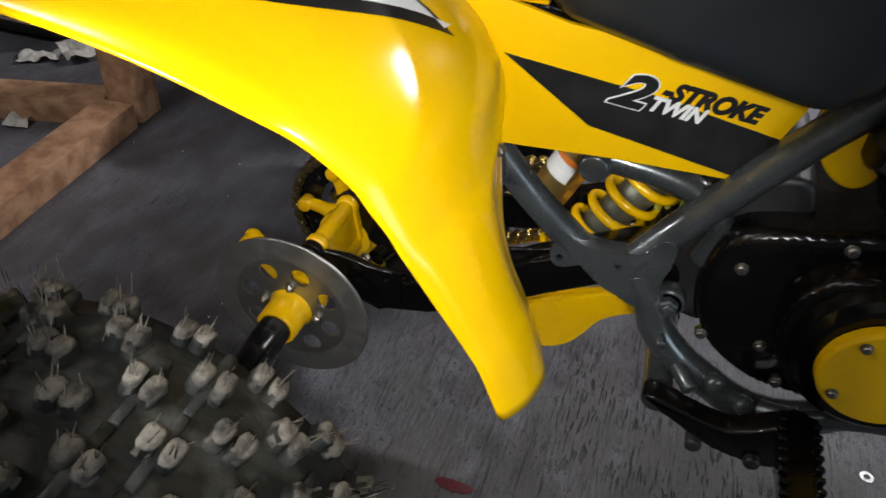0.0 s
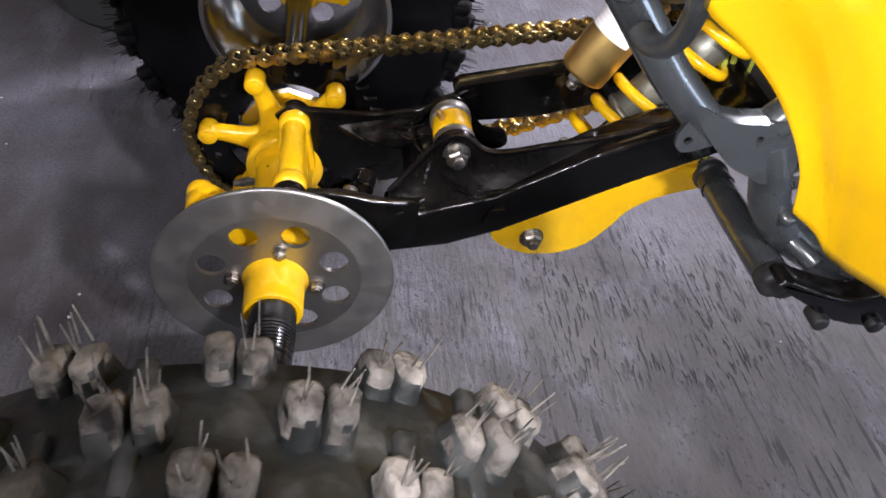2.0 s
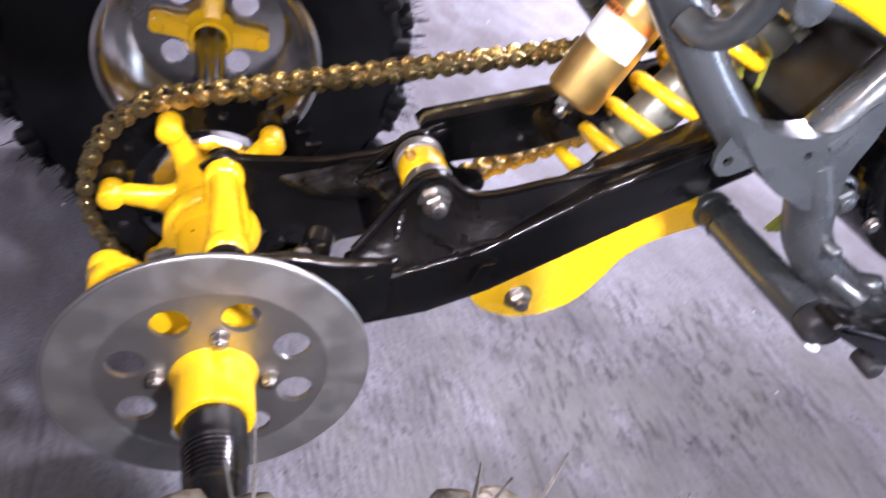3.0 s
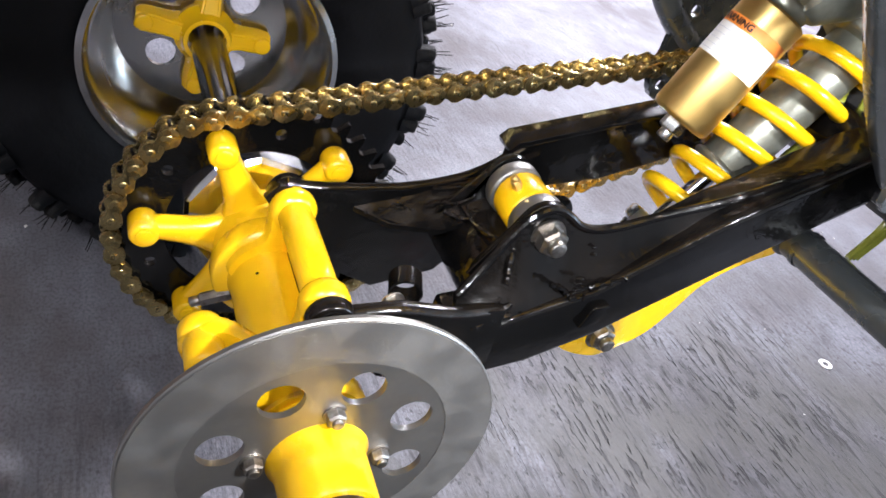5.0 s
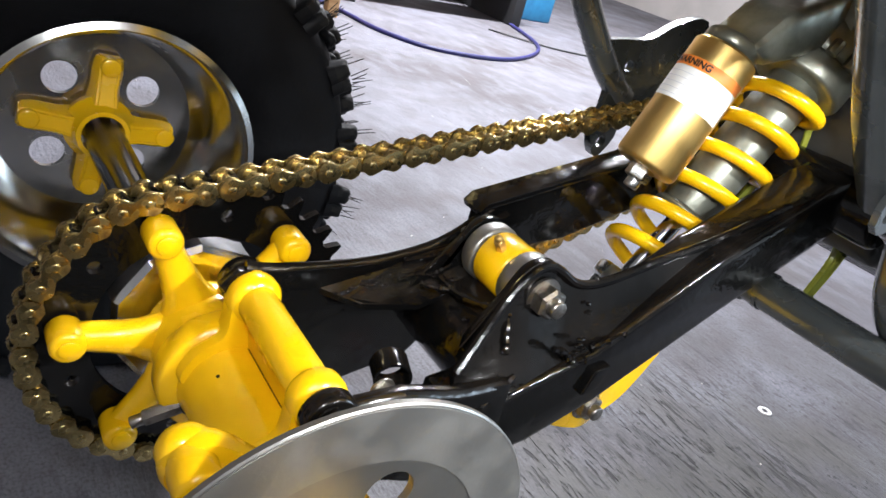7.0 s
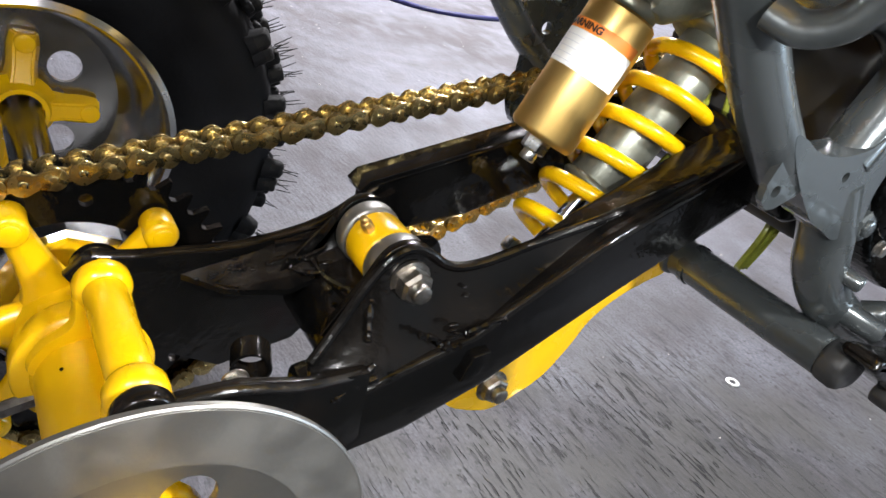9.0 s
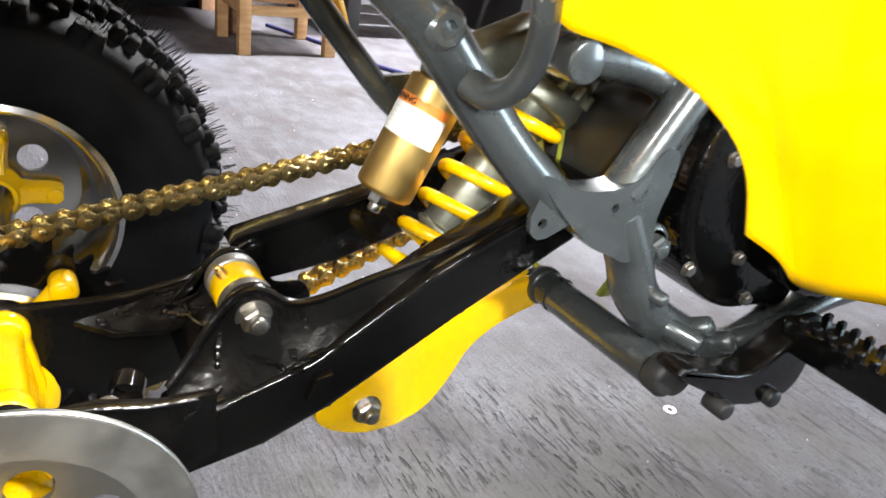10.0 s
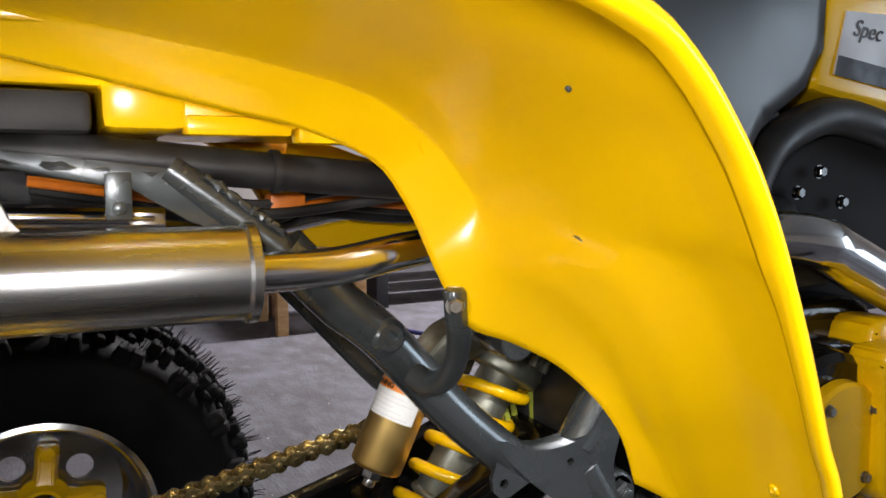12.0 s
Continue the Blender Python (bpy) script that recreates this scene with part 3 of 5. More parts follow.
bm = lathe([(0.020, 0.02), (0.020, 0.034), (0.024, 0.0365), (0.034, 0.0365), (0.040, 0.0315), (0.048, 0.0288), (0.150, 0.0288), (0.158, 0.0300), (0.1605, 0.0385), (0.163, 0.0402), (0.176, 0.0402), (0.179, 0.0388), (0.179, 0.02)], (0, 0, AX), seg=64)
part("housing", bm, YELLOW_PAINT, carrier, angle=50)
# lug with its through bolt, along the top
LUG = Vector((0.0095, 0, 0.2895))


def lug_web(y0, y1, wide):
    """A cast cheek from the housing up to the lug, narrowing towards it."""
    return plate(rounded([(-0.030, 0.238), (-0.024, 0.256), (-0.008, 0.268), (LUG.x - wide, LUG.z - 0.004), (LUG.x - wide * 0.75, LUG.z + wide * 0.6), (LUG.x, LUG.z + wide * 0.98), (LUG.x + wide * 0.8, LUG.z + wide * 0.55), (LUG.x + wide, LUG.z - 0.006), (0.0285, 0.262), (0.0295, 0.238), (0.0, 0.226)], 6), y0, y1, 0.003)


bm = merge(rod(LUG + Vector((0, 0.058, 0)), LUG + Vector((0, 0.168, 0)), 0.0118, 28), rod(LUG + Vector((0, 0.056, 0)), LUG + Vector((0, 0.074, 0)), 0.0156, 28, 0.35), rod(LUG + Vector((0, 0.150, 0)), LUG + Vector((0, 0.170, 0)), 0.0160, 28, 0.35), lug_web(0.059, 0.072, 0.0148), lug_web(0.152, 0.168, 0.0150))
bm = merge(bm, plate([(0.009, 0.252), (0.0262, 0.246), (0.0205, 0.286), (0.004, 0.286)], 0.066, 0.158, 0.003))
part("top_lug", bm, YELLOW_PAINT, carrier, angle=50)
part("casting_seam", tube(smooth_line([(0.0080, 0.151, 0.2578), (0.0080, 0.128, 0.2578), (0.0080, 0.100, 0.2578), (0.0078, 0.080, 0.2579), (0.002, 0.0735, 0.2588), (-0.008, 0.0728, 0.2578)], 5), 0.0005, 6), BLACK_PAINT, carrier, "dark line along the casting")
part("paint_chip", rod((-0.0150, 0.134, 0.2542), (-0.0155, 0.134, 0.2552), 0.0011, 8), BLACK_PAINT, carrier, "dark chip in the paint")
# ear for the caliper
bm = merge(plate(rounded([(0.004, 0.262), (-0.020, 0.284), (-0.048, 0.309), (-0.064, 0.313), (-0.075, 0.304), (-0.073, 0.291), (-0.052, 0.266), (-0.022, 0.238), (0.010, 0.236)]), 0.022, 0.036, 0.005), rod((-0.064, 0.026, 0.302), (-0.064, 0.042, 0.302), 0.0120, 28, 0.45), rod((-0.064, 0.008, 0.301), (-0.064, 0.030, 0.302), 0.0105, 28, 0.3))
part("caliper_ear", bm, YELLOW_PAINT, carrier, angle=50)
part("ear_thread", lathe([(0, 0.0042), (-0.0004, 0.0066), (-0.0012, 0.0066), (-0.0012, 0.0042)], (-0.064, 0.008, 0.301)), BOLT, carrier, "steel thread insert")
part("lug_bolt", merge(hexbolt(LUG + Vector((0, 0.046, 0)), (0, -1, 0), 0.009, 0.008), rod(LUG + Vector((0, 0.044, 0)), LUG + Vector((0, 0.056, 0)), 0.0150, 28)), BLACK_PAINT, carrier, "black lug bolt with washer")
part("lug_bush", rod(LUG + Vector((0, 0.168, 0)), LUG + Vector((0, 0.186, 0)), 0.0150, 28, 0.3), BLACK_PAINT, carrier, "black bush at the end of the lug")
part("lug_stud", lathe([(0, 0.004), (0, 0.0098), (0.004, 0.0098), (0.004, 0.004)], LUG + Vector((0, 0.0385, 0))), BOLT, carrier, "bright washer on the lug bolt")
part("adjuster_bolt", merge(rod((-0.024, 0.160, 0.216), (-0.046, 0.163, 0.207), 0.0052, 6, 0.1), rod((-0.046, 0.163, 0.207), (-0.053, 0.164, 0.204), 0.0038, 12)), BOLT, carrier, "bright steel adjuster bolt")
part("adjuster_block", rod((-0.010, 0.158, 0.222), (-0.026, 0.160, 0.215), 0.0062, 8, 0.2), BLACK_PAINT, carrier)

# chain wheel
SPY = 0.222
spider = lathe([(0.1785, 0.02), (0.1785, 0.0335), (0.181, 0.0350), (0.205, 0.0352), (0.211, 0.0375), (0.2165, 0.0365), (0.2165, 0.02)], (0, 0, AX), seg=64)
for k in range(6):
    a = radians(53 + 60 * k)
    e, t = Vector((math.cos(a), 0, math.sin(a))), Vector((-math.sin(a), 0, math.cos(a)))
    b2 = bmesh.new()
    rings = []
    for d, w, y0, y1 in ((0.020, 0.0225, 0.196, 0.2165), (0.032, 0.0185, 0.1965, 0.2165), (0.042, 0.0135, 0.1970, 0.2165), (0.056, 0.0108, 0.1985, 0.2170), (0.070, 0.0095, 0.1990, 0.2175), (0.083, 0.0090, 0.1990, 0.2175)):
        rings.append([b2.verts.new(Vector((0, (y0 + y1) / 2, AX)) + e * d + t * w * math.cos(q * math.pi / 6) + Vector((0, (y1 - y0) / 2 * math.sin(q * math.pi / 6), 0))) for q in range(12)])
    for i in range(5):
        for q in range(12):
            b2.faces.new((rings[i][q], rings[i][(q + 1) % 12], rings[i + 1][(q + 1) % 12], rings[i + 1][q]))
    b2.faces.new(rings[0][::-1])
    b2.faces.new(rings[5])
    c = Vector((0, 0, AX)) + e * 0.083
    part("hub_arm", merge(b2, rod(c + Vector((0, 0.194, 0)), c + Vector((0, 0.2185, 0)), 0.0106, 24, 0.3)), YELLOW_PAINT, axle, angle=50)
part("sprocket_hub", spider, YELLOW_PAINT, axle, "yellow six-armed chain wheel hub", angle=50)
for k in range(6):
    a = radians(53 + 60 * k)
    part("hub_bolt", lathe([(0, 0.0001), (0, 0.0050), (0.0008, 0.0062), (0.003, 0.0062), (0.003, 0.0001)], (0.083 * math.cos(a), 0.1922, AX + 0.083 * math.sin(a)), seg=16, closed=False), YELLOW_PAINT, axle)
TEETH, PITCH = 41, 0.015875
RP = PITCH / 2 / math.sin(math.pi / TEETH)
outer = []
for k in range(TEETH):
    for fr, r in ((0.0, RP - 0.0048), (0.22, RP - 0.003), (0.36, RP + 0.003), (0.46, RP + 0.0066), (0.54, RP + 0.0066), (0.64, RP + 0.003), (0.78, RP - 0.003)):
        a = 2 * math.pi * (k + fr) / TEETH
        outer.append((r * math.cos(a), AX + r * math.sin(a)))
loops = [outer, [(0.068 * math.cos(2 * math.pi * k / 48), AX + 0.068 * math.sin(2 * math.pi * k / 48)) for k in range(48)]]
for k in range(6):
    a0 = radians(23 + 60 * k)
    loops.append([(0.083 * math.cos(a0) + 0.0045 * math.cos(q), AX + 0.083 * math.sin(a0) + 0.0045 * math.sin(q)) for q in (2 * math.pi * i / 12 for i in range(12))])
part("sprocket", flat_with_holes(loops, SPY - 0.003, SPY + 0.003), BLACK_PAINT, axle, "black steel chain wheel", angle=30)
part("bearing_nut", lathe([(0.228, 0.02), (0.228, 0.052), (0.231, 0.056), (0.250, 0.056), (0.254, 0.051), (0.254, 0.02)], (0, 0, AX), seg=10), CHROME, axle, "bright faceted axle nut", angle=20)


# chain
def build_chain():
    chain = empty("chain", "gold coloured roller drive chain")
    chain.parent = quad
    front, rf = Vector((0.47, 0, 0.388)), PITCH / 2 / math.sin(math.pi / 14)
    rear = Vector((0, 0, AX))
    d = front - rear
    base = math.atan2(d.z, d.x)
    off = math.asin((RP - rf) / d.length)
    at, ab = base + math.pi / 2 + off, base - math.pi / 2 - off
    pt = lambda c, r, a: c + Vector((r * math.cos(a), 0, r * math.sin(a)))
    path = []
    for i in range(61):
        path.append(pt(front, rf, ab + (at - ab) * i / 60))
    for i in range(121):
        path.append(pt(rear, RP, at + (ab + 2 * math.pi - at) * i / 120))
    # the lower run is held up by its guide
    p0, p1 = path[-1], path[0]
    for i in range(1, 40):
        f = i / 40
        path.append(p0.lerp(p1, f) + Vector((0, 0, 0.020 * 4 * f * (1 - f))))
    path.append(path[0])
    cum = [0]
    for a, b in zip(path, path[1:]):
        cum.append(cum[-1] + (b - a).length)
    count = round(cum[-1] / PITCH / 2) * 2
    step = cum[-1] / count
    spots, j = [], 0
    for k in range(count):
        s = k * step
        while cum[j + 1] < s:
            j += 1
        f = (s - cum[j]) / (cum[j + 1] - cum[j])
        spots.append(path[j].lerp(path[j + 1], f))

    def link(wide, name):
        bm = bmesh.new()
        for y in (-wide, wide):
            lp = [(-PITCH / 2, 0.0077), (0, 0.0047), (PITCH / 2, 0.0077)]
            out = []
            for i in range(9):
                a = math.pi / 2 + math.pi * i / 8
                out.append((-PITCH / 2 + 0.0077 * math.cos(a), 0.0077 * math.sin(a)))
            out.append((0, -0.0047))
            for i in range(9):
                a = -math.pi / 2 + math.pi * i / 8
                out.append((PITCH / 2 + 0.0077 * math.cos(a), 0.0077 * math.sin(a)))
            out.append((0, 0.0047))
            bm = merge(bm, plate(out, y - 0.0010, y + 0.0010, 0.0004))
        if name == "outer":
            for x in (-PITCH / 2, PITCH / 2):
                bm = merge(bm, rod((x, -wide - 0.0017, 0), (x, wide + 0.0017, 0), 0.0032, 12, 0.3))
        else:
            for x in (-PITCH / 2, PITCH / 2):
                bm = merge(bm, rod((x, -wide, 0), (x, wide, 0), 0.0050, 12))
        return bm

    first = {}
    for k in range(count):
        a, b = spots[k], spots[(k + 1) % count]
        kind = k % 2
        if kind not in first:
            first[kind] = part("link", link(0.0092 if kind else 0.0064, "outer" if kind else "inner"), CHAIN_GOLD, chain)
            ob = first[kind]
        else:
            ob = new("link", first[kind].data)
            ob.parent = chain
        dd = b - a
        ob.matrix_basis = Matrix.Translation((a + b) / 2 + Vector((0, SPY, 0))) @ Matrix.Rotation(-math.atan2(dd.z, dd.x), 4, "Y")


build_chain()


# swing arm
def beam(outline, y0, y1, bevel=0.006):
    bm = plate(outline, y0, y1, 0)
    bmesh.ops.bevel(bm, geom=[e for e in bm.edges], offset=bevel, segments=3, affect="EDGES", profile=0.6)
    return bm


arm = empty("swing_arm", "glossy black welded steel swing arm")
arm.parent = quad
part("near_beam", beam([(0.100, 0.212), (0.165, 0.226), (0.215, 0.248), (0.320, 0.312), (0.43, 0.374), (0.43, 0.418), (0.39, 0.404), (0.290, 0.352), (0.200, 0.292), (0.130, 0.268), (0.100, 0.262)], 0.058, 0.100), BLACK_PAINT, arm)
part("far_beam", beam([(0.172, 0.296), (0.26, 0.310), (0.34, 0.338), (0.43, 0.37), (0.43, 0.425), (0.36, 0.402), (0.30, 0.377), (0.172, 0.342)], 0.172, 0.186, 0.003), BLACK_PAINT, arm)
part("far_beam_flange", plate([(0.168, 0.334), (0.172, 0.3395), (0.30, 0.3745), (0.36, 0.3995), (0.36, 0.4035), (0.30, 0.3785), (0.172, 0.3445), (0.166, 0.338)], 0.166, 0.1885, 0.001), BLACK_PAINT, arm)
# fork plates to the carrier
near = [(0.012, 0.270), (0.014, 0.285), (0.022, 0.290), (0.057, 0.292), (0.094, 0.284), (0.13, 0.284), (0.13, 0.235), (0.10, 0.214), (0.05, 0.232), (0.022, 0.260)]
part("near_fork_plate", plate(near, 0.054, 0.062, 0.0015), BLACK_PAINT, arm)
part("near_fork_flange", tube(smooth_line([(0.016, 0.052, 0.288), (0.03, 0.052, 0.2915), (0.055, 0.052, 0.292), (0.09, 0.053, 0.285), (0.125, 0.057, 0.282)], 5), 0.0030, 8, flat=0.6), BLACK_PAINT, arm)
far = [(-0.010, 0.296), (0.0, 0.306), (0.03, 0.304), (0.09, 0.305), (0.15, 0.318), (0.19, 0.338), (0.19, 0.296), (0.13, 0.228), (0.08, 0.214), (0.03, 0.240), (0.0, 0.282)]
part("far_fork_plate", plate(far, 0.162, 0.169, 0.0015), BLACK_PAINT, arm)
part("far_fork_flange", tube(smooth_line([(0.005, 0.166, 0.307), (0.03, 0.166, 0.304), (0.09, 0.166, 0.305), (0.14, 0.166, 0.317), (0.18, 0.172, 0.338)], 5), 0.0034, 8, flat=0.6), BLACK_PAINT, arm)
part("lower_cross_plate", plate([(0.150, 0.229), (0.18, 0.236), (0.235, 0.262), (0.235, 0.268), (0.18, 0.244), (0.150, 0.237)], 0.062, 0.170, 0.001), BLACK_PAINT, arm)
part("cross_tube", rod((0.156, 0.084, 0.270), (0.156, 0.168, 0.270), 0.0355, 40), BLACK_PAINT, arm)
for y in (0.092, 0.150):
    part("shock_tab", plate(rounded([(0.118, 0.285), (0.138, 0.322), (0.150, 0.340), (0.168, 0.343), (0.184, 0.330), (0.198, 0.310), (0.222, 0.306), (0.222, 0.286), (0.16, 0.276)]), y - 0.003, y + 0.003, 0.001), BLACK_PAINT, arm)
# dished skin from the beam up to the rolled lip that carries the bush
SKIN = [(0.102, 0.0575, 0.258, 0.074, 0.282), (0.118, 0.0580, 0.264, 0.080, 0.300), (0.134, 0.0585, 0.267, 0.0845, 0.322), (0.148, 0.0585, 0.269, 0.0865, 0.3375), (0.162, 0.0585, 0.271, 0.0875, 0.3420), (0.174, 0.0585, 0.274, 0.0865, 0.3375), (0.184, 0.0585, 0.279, 0.0840, 0.3310), (0.196, 0.0585, 0.284, 0.0815, 0.3295), (0.215, 0.0585, 0.292, 0.0800, 0.3330), (0.245, 0.0590, 0.306, 0.0785, 0.3430), (0.295, 0.0595, 0.334, 0.0750, 0.3590), (0.360, 0.0605, 0.376, 0.0700, 0.3870)]
low = smooth_line([(x, y0, z0) for x, y0, z0, y1, z1 in SKIN], 4)
lip = smooth_line([(x, y1, z1) for x, y0, z0, y1, z1 in SKIN], 4)
bm = bmesh.new()
sheet = []
for a, b in zip(low, lip):
    line = [(0, 0), (0.10, 0.06), (0.30, 0.24), (0.58, 0.46), (0.84, 0.70), (1, 1)]
    out = [Vector((a.x, a.y + (b.y - a.y) * u, a.z + (b.z - a.z) * w)) for u, w in line]
    sheet.append([bm.verts.new(p) for p in out + [p + Vector((0, 0.004, -0.002)) for p in reversed(out)]])
for a, b in zip(sheet, sheet[1:]):
    for q in range(12):
        bm.faces.new((a[q], a[(q + 1) % 12], b[(q + 1) % 12], b[q]))
bm.faces.new(sheet[0][::-1])
bm.faces.new(sheet[-1])
part("tower_skin", bm, BLACK_PAINT, arm, angle=50)
part("rolled_lip", tube([p + Vector((0, -0.001, 0)) for p in lip], 0.0032, 10), BLACK_PAINT, arm)
part("tower_rib", plate([(0.112, 0.289), (0.138, 0.330), (0.141, 0.326), (0.128, 0.296), (0.122, 0.285)], 0.086, 0.0885, 0.0008), BLACK_PAINT, arm)
part("tower_rib", plate([(0.108, 0.294), (0.140, 0.331), (0.146, 0.326), (0.130, 0.298)], 0.147, 0.150, 0.0008), BLACK_PAINT, arm)
bm = bmesh.new()
top = [bm.verts.new(q) for q in ((0.050, 0.1635, 0.291), (0.100, 0.1635, 0.303), (0.146, 0.160, 0.318), (0.150, 0.136, 0.303), (0.112, 0.136, 0.288), (0.078, 0.150, 0.283))]
under = [bm.verts.new(v.co - Vector((0, 0, 0.004))) for v in top]
bm.faces.new(top)
bm.faces.new(under[::-1])
for k in range(6):
    bm.faces.new((top[k], top[(k + 1) % 6], under[(k + 1) % 6], under[k]))
part("inner_shelf", bm, BLACK_PAINT, arm, smooth=False)
rng = random.Random(21)
for line in (((0.160, 0.060, 0.300), (0.172, 0.059, 0.296), (0.180, 0.059, 0.288), (0.192, 0.0585, 0.287)), ((0.108, 0.0545, 0.268), (0.122, 0.056, 0.274), (0.136, 0.0565, 0.277)), ((0.104, 0.0565, 0.262), (0.118, 0.0560, 0.272), (0.134, 0.058, 0.286)), ((0.112, 0.140, 0.302), (0.120, 0.130, 0.303), (0.130, 0.128, 0.304)), ((0.108, 0.158, 0.308), (0.124, 0.156, 0.311), (0.140, 0.154, 0.315), (0.156, 0.153, 0.320)), ((0.140, 0.086, 0.316), (0.136, 0.078, 0.304), (0.134, 0.070, 0.292)), ((0.192, 0.0585, 0.296), (0.206, 0.0585, 0.300), (0.222, 0.0595, 0.302)), ((0.100, 0.148, 0.300), (0.112, 0.150, 0.302), (0.124, 0.146, 0.304), (0.138, 0.148, 0.309)), ((0.134, 0.090, 0.312), (0.128, 0.12, 0.304), (0.128, 0.150, 0.304))):
    pts = smooth_line(line, 9)
    part("weld_bead", tube(pts, [0.0019 * rng.uniform(0.6, 1.5) for q in pts], 7), BLACK_PAINT, arm)


def spatter(at, spread, count, seed):
    """A patch of small weld drops under the gloss paint."""
    rng = random.Random(seed)
    bm = bmesh.new()
    for q in range(count):
        c = Vector(at) + Vector([rng.gauss(0, 1) * w for w in spread])
        r = rng.uniform(0.0007, 0.0019)
        bmesh.ops.create_icosphere(bm, subdivisions=2, radius=r, matrix=Matrix.Translation(c) @ Matrix.Diagonal((rng.uniform(0.8, 2.2), 1, 0.8, 1)))
    return bm


for at, spread, count in (((0.084, 0.156, 0.2935), (0.009, 0.003, 0.0025), 26), ((0.120, 0.150, 0.3005), (0.010, 0.004, 0.003), 22), ((0.138, 0.142, 0.302), (0.005, 0.004, 0.002), 10), ((0.128, 0.092, 0.294), (0.006, 0.006, 0.001), 10), ((0.186, 0.0625, 0.293), (0.003, 0.0006, 0.008), 10), ((0.118, 0.0580, 0.272), (0.010, 0.0006, 0.003), 8), ((0.198, 0.0750, 0.310), (0.002, 0.0008, 0.007), 6)):
    part("weld_spatter", spatter(at, spread, count, count), BLACK_PAINT, arm, "glossy weld drops")
part("hose_clamp", lathe([(-0.008, 0.0102), (-0.008, 0.0120), (0.008, 0.0120), (0.008, 0.0102)], (0.080, 0.105, 0.264), (0.3, 1, 0.1), 28), BLACK_PAINT, arm, "black clamp ring")
part("roller_bolt", hexbolt((0.066, 0.090, 0.264), (0, -1, 0), 0.006, 0.006, 0.004), BOLT, arm)
part("pivot_tube", rod((0.425, 0.03, 0.392), (0.425, 0.225, 0.392), 0.024, 24), BLACK_PAINT, arm)
part("side_tab", beam([(0.194, 0.262), (0.208, 0.266), (0.213, 0.283), (0.200, 0.281)], 0.053, 0.0592, 0.0015), BLACK_PAINT, arm)
# bush between the tabs
bush = empty("linkage_bush", "yellow bush between the swing arm tabs")
bush.parent = quad
part("sleeve", rod((0.162, 0.106, 0.322), (0.162, 0.134, 0.322), 0.0195, 24), YELLOW_PAINT, bush)
part("end_ring", rod((0.162, 0.092, 0.322), (0.162, 0.106, 0.322), 0.0205, 32, 0.1), STEEL, bush, "bright end ring")
part("end_ring", rod((0.162, 0.134, 0.322), (0.162, 0.146, 0.322), 0.0205, 32, 0.1), STEEL, bush, "bright end ring")
part("grease_nipple", merge(rod((0.150, 0.118, 0.337), (0.1455, 0.118, 0.3435), 0.0036, 6, 0.1), rod((0.1465, 0.118, 0.342), (0.1435, 0.118, 0.3465), 0.0026, 12, 0.4)), GOLD, bush, "small brass grease nipple")
part("nut", hexbolt((0.162, 0.0845, 0.322), (0, -1, 0), 0.0098, 0.011, 0.007), BOLT, bush, "zinc plated nut and stud")
part("bolt_head", hexbolt((0.162, 0.154, 0.322), (0, 1, 0), 0.0115, 0.009), BOLT, bush)

# linkage arm below
link_arm = empty("linkage_arm", "yellow curved suspension linkage arm")
link_arm.parent = quad
lo = rounded([(0.220, 0.206), (0.231, 0.192), (0.250, 0.183), (0.278, 0.175), (0.314, 0.162), (0.341, 0.174), (0.361, 0.200), (0.377, 0.228), (0.400, 0.247), (0.426, 0.259), (0.448, 0.268), (0.453, 0.291), (0.425, 0.293), (0.366, 0.270), (0.310, 0.248), (0.256, 0.238), (0.228, 0.224)], 8)


def bent_plate(near, sign):
    """A cheek of the linkage arm, drawn in towards the middle at its front end."""
    bm = plate(lo, near, near + sign * 0.010, 0.003)
    bmesh.ops.triangulate(bm, faces=bm.faces[:])
    bmesh.ops.subdivide_edges(bm, edges=[e for e in bm.edges if e.calc_length() > 0.02], cuts=3)
    for v in bm.verts:
        f = min(1, max(0, (v.co.x - 0.262) / 0.065))
        v.co.y += sign * 0.0235 * f * f * (3 - 2 * f)
    return bm


part("cheek", bent_plate(0.099, 1), YELLOW_PAINT, link_arm, angle=50)
part("cheek", bent_plate(0.167, -1), YELLOW_PAINT, link_arm, angle=50)
part("bolt", hexbolt((0.266, 0.100, 0.204), (0, -1, 0), 0.0100, 0.008, 0.007), BOLT, link_arm, "steel bolt end with nut")

# shock absorber
shock = empty("shock_absorber", "rear shock absorber with yellow spring and gold reservoir")
shock.parent = quad
S0, S1 = Vector((0.296, 0.134, 0.287)), Vector((0.4236, 0.134, 0.481))
sd = (S1 - S0).normalized()
L = (S1 - S0).length
part("body", merge(rod(S0 + sd * 0.075, S0 + sd * 0.215, 0.0215, 32), rod(S0 + sd * 0.203, S0 + sd * 0.225, 0.0365, 36, 0.1), rod(S0 + sd * 0.07, S0 + sd * 0.078, 0.0245, 32)), SHOCK_GREY, shock, "grey cast shock body")
part("damper_rod", rod(S0, S0 + sd * 0.12, 0.0075, 16), CHROME, shock, "bright damper rod")
part("lower_seat", merge(rod(S0 - sd * 0.004, S0 + sd * 0.010, 0.024, 24), rod(S0 + Vector((0, -0.02, -0.008)), S0 + Vector((0, 0.02, -0.008)), 0.013, 20)), SATIN_ALU, shock)
coil = []
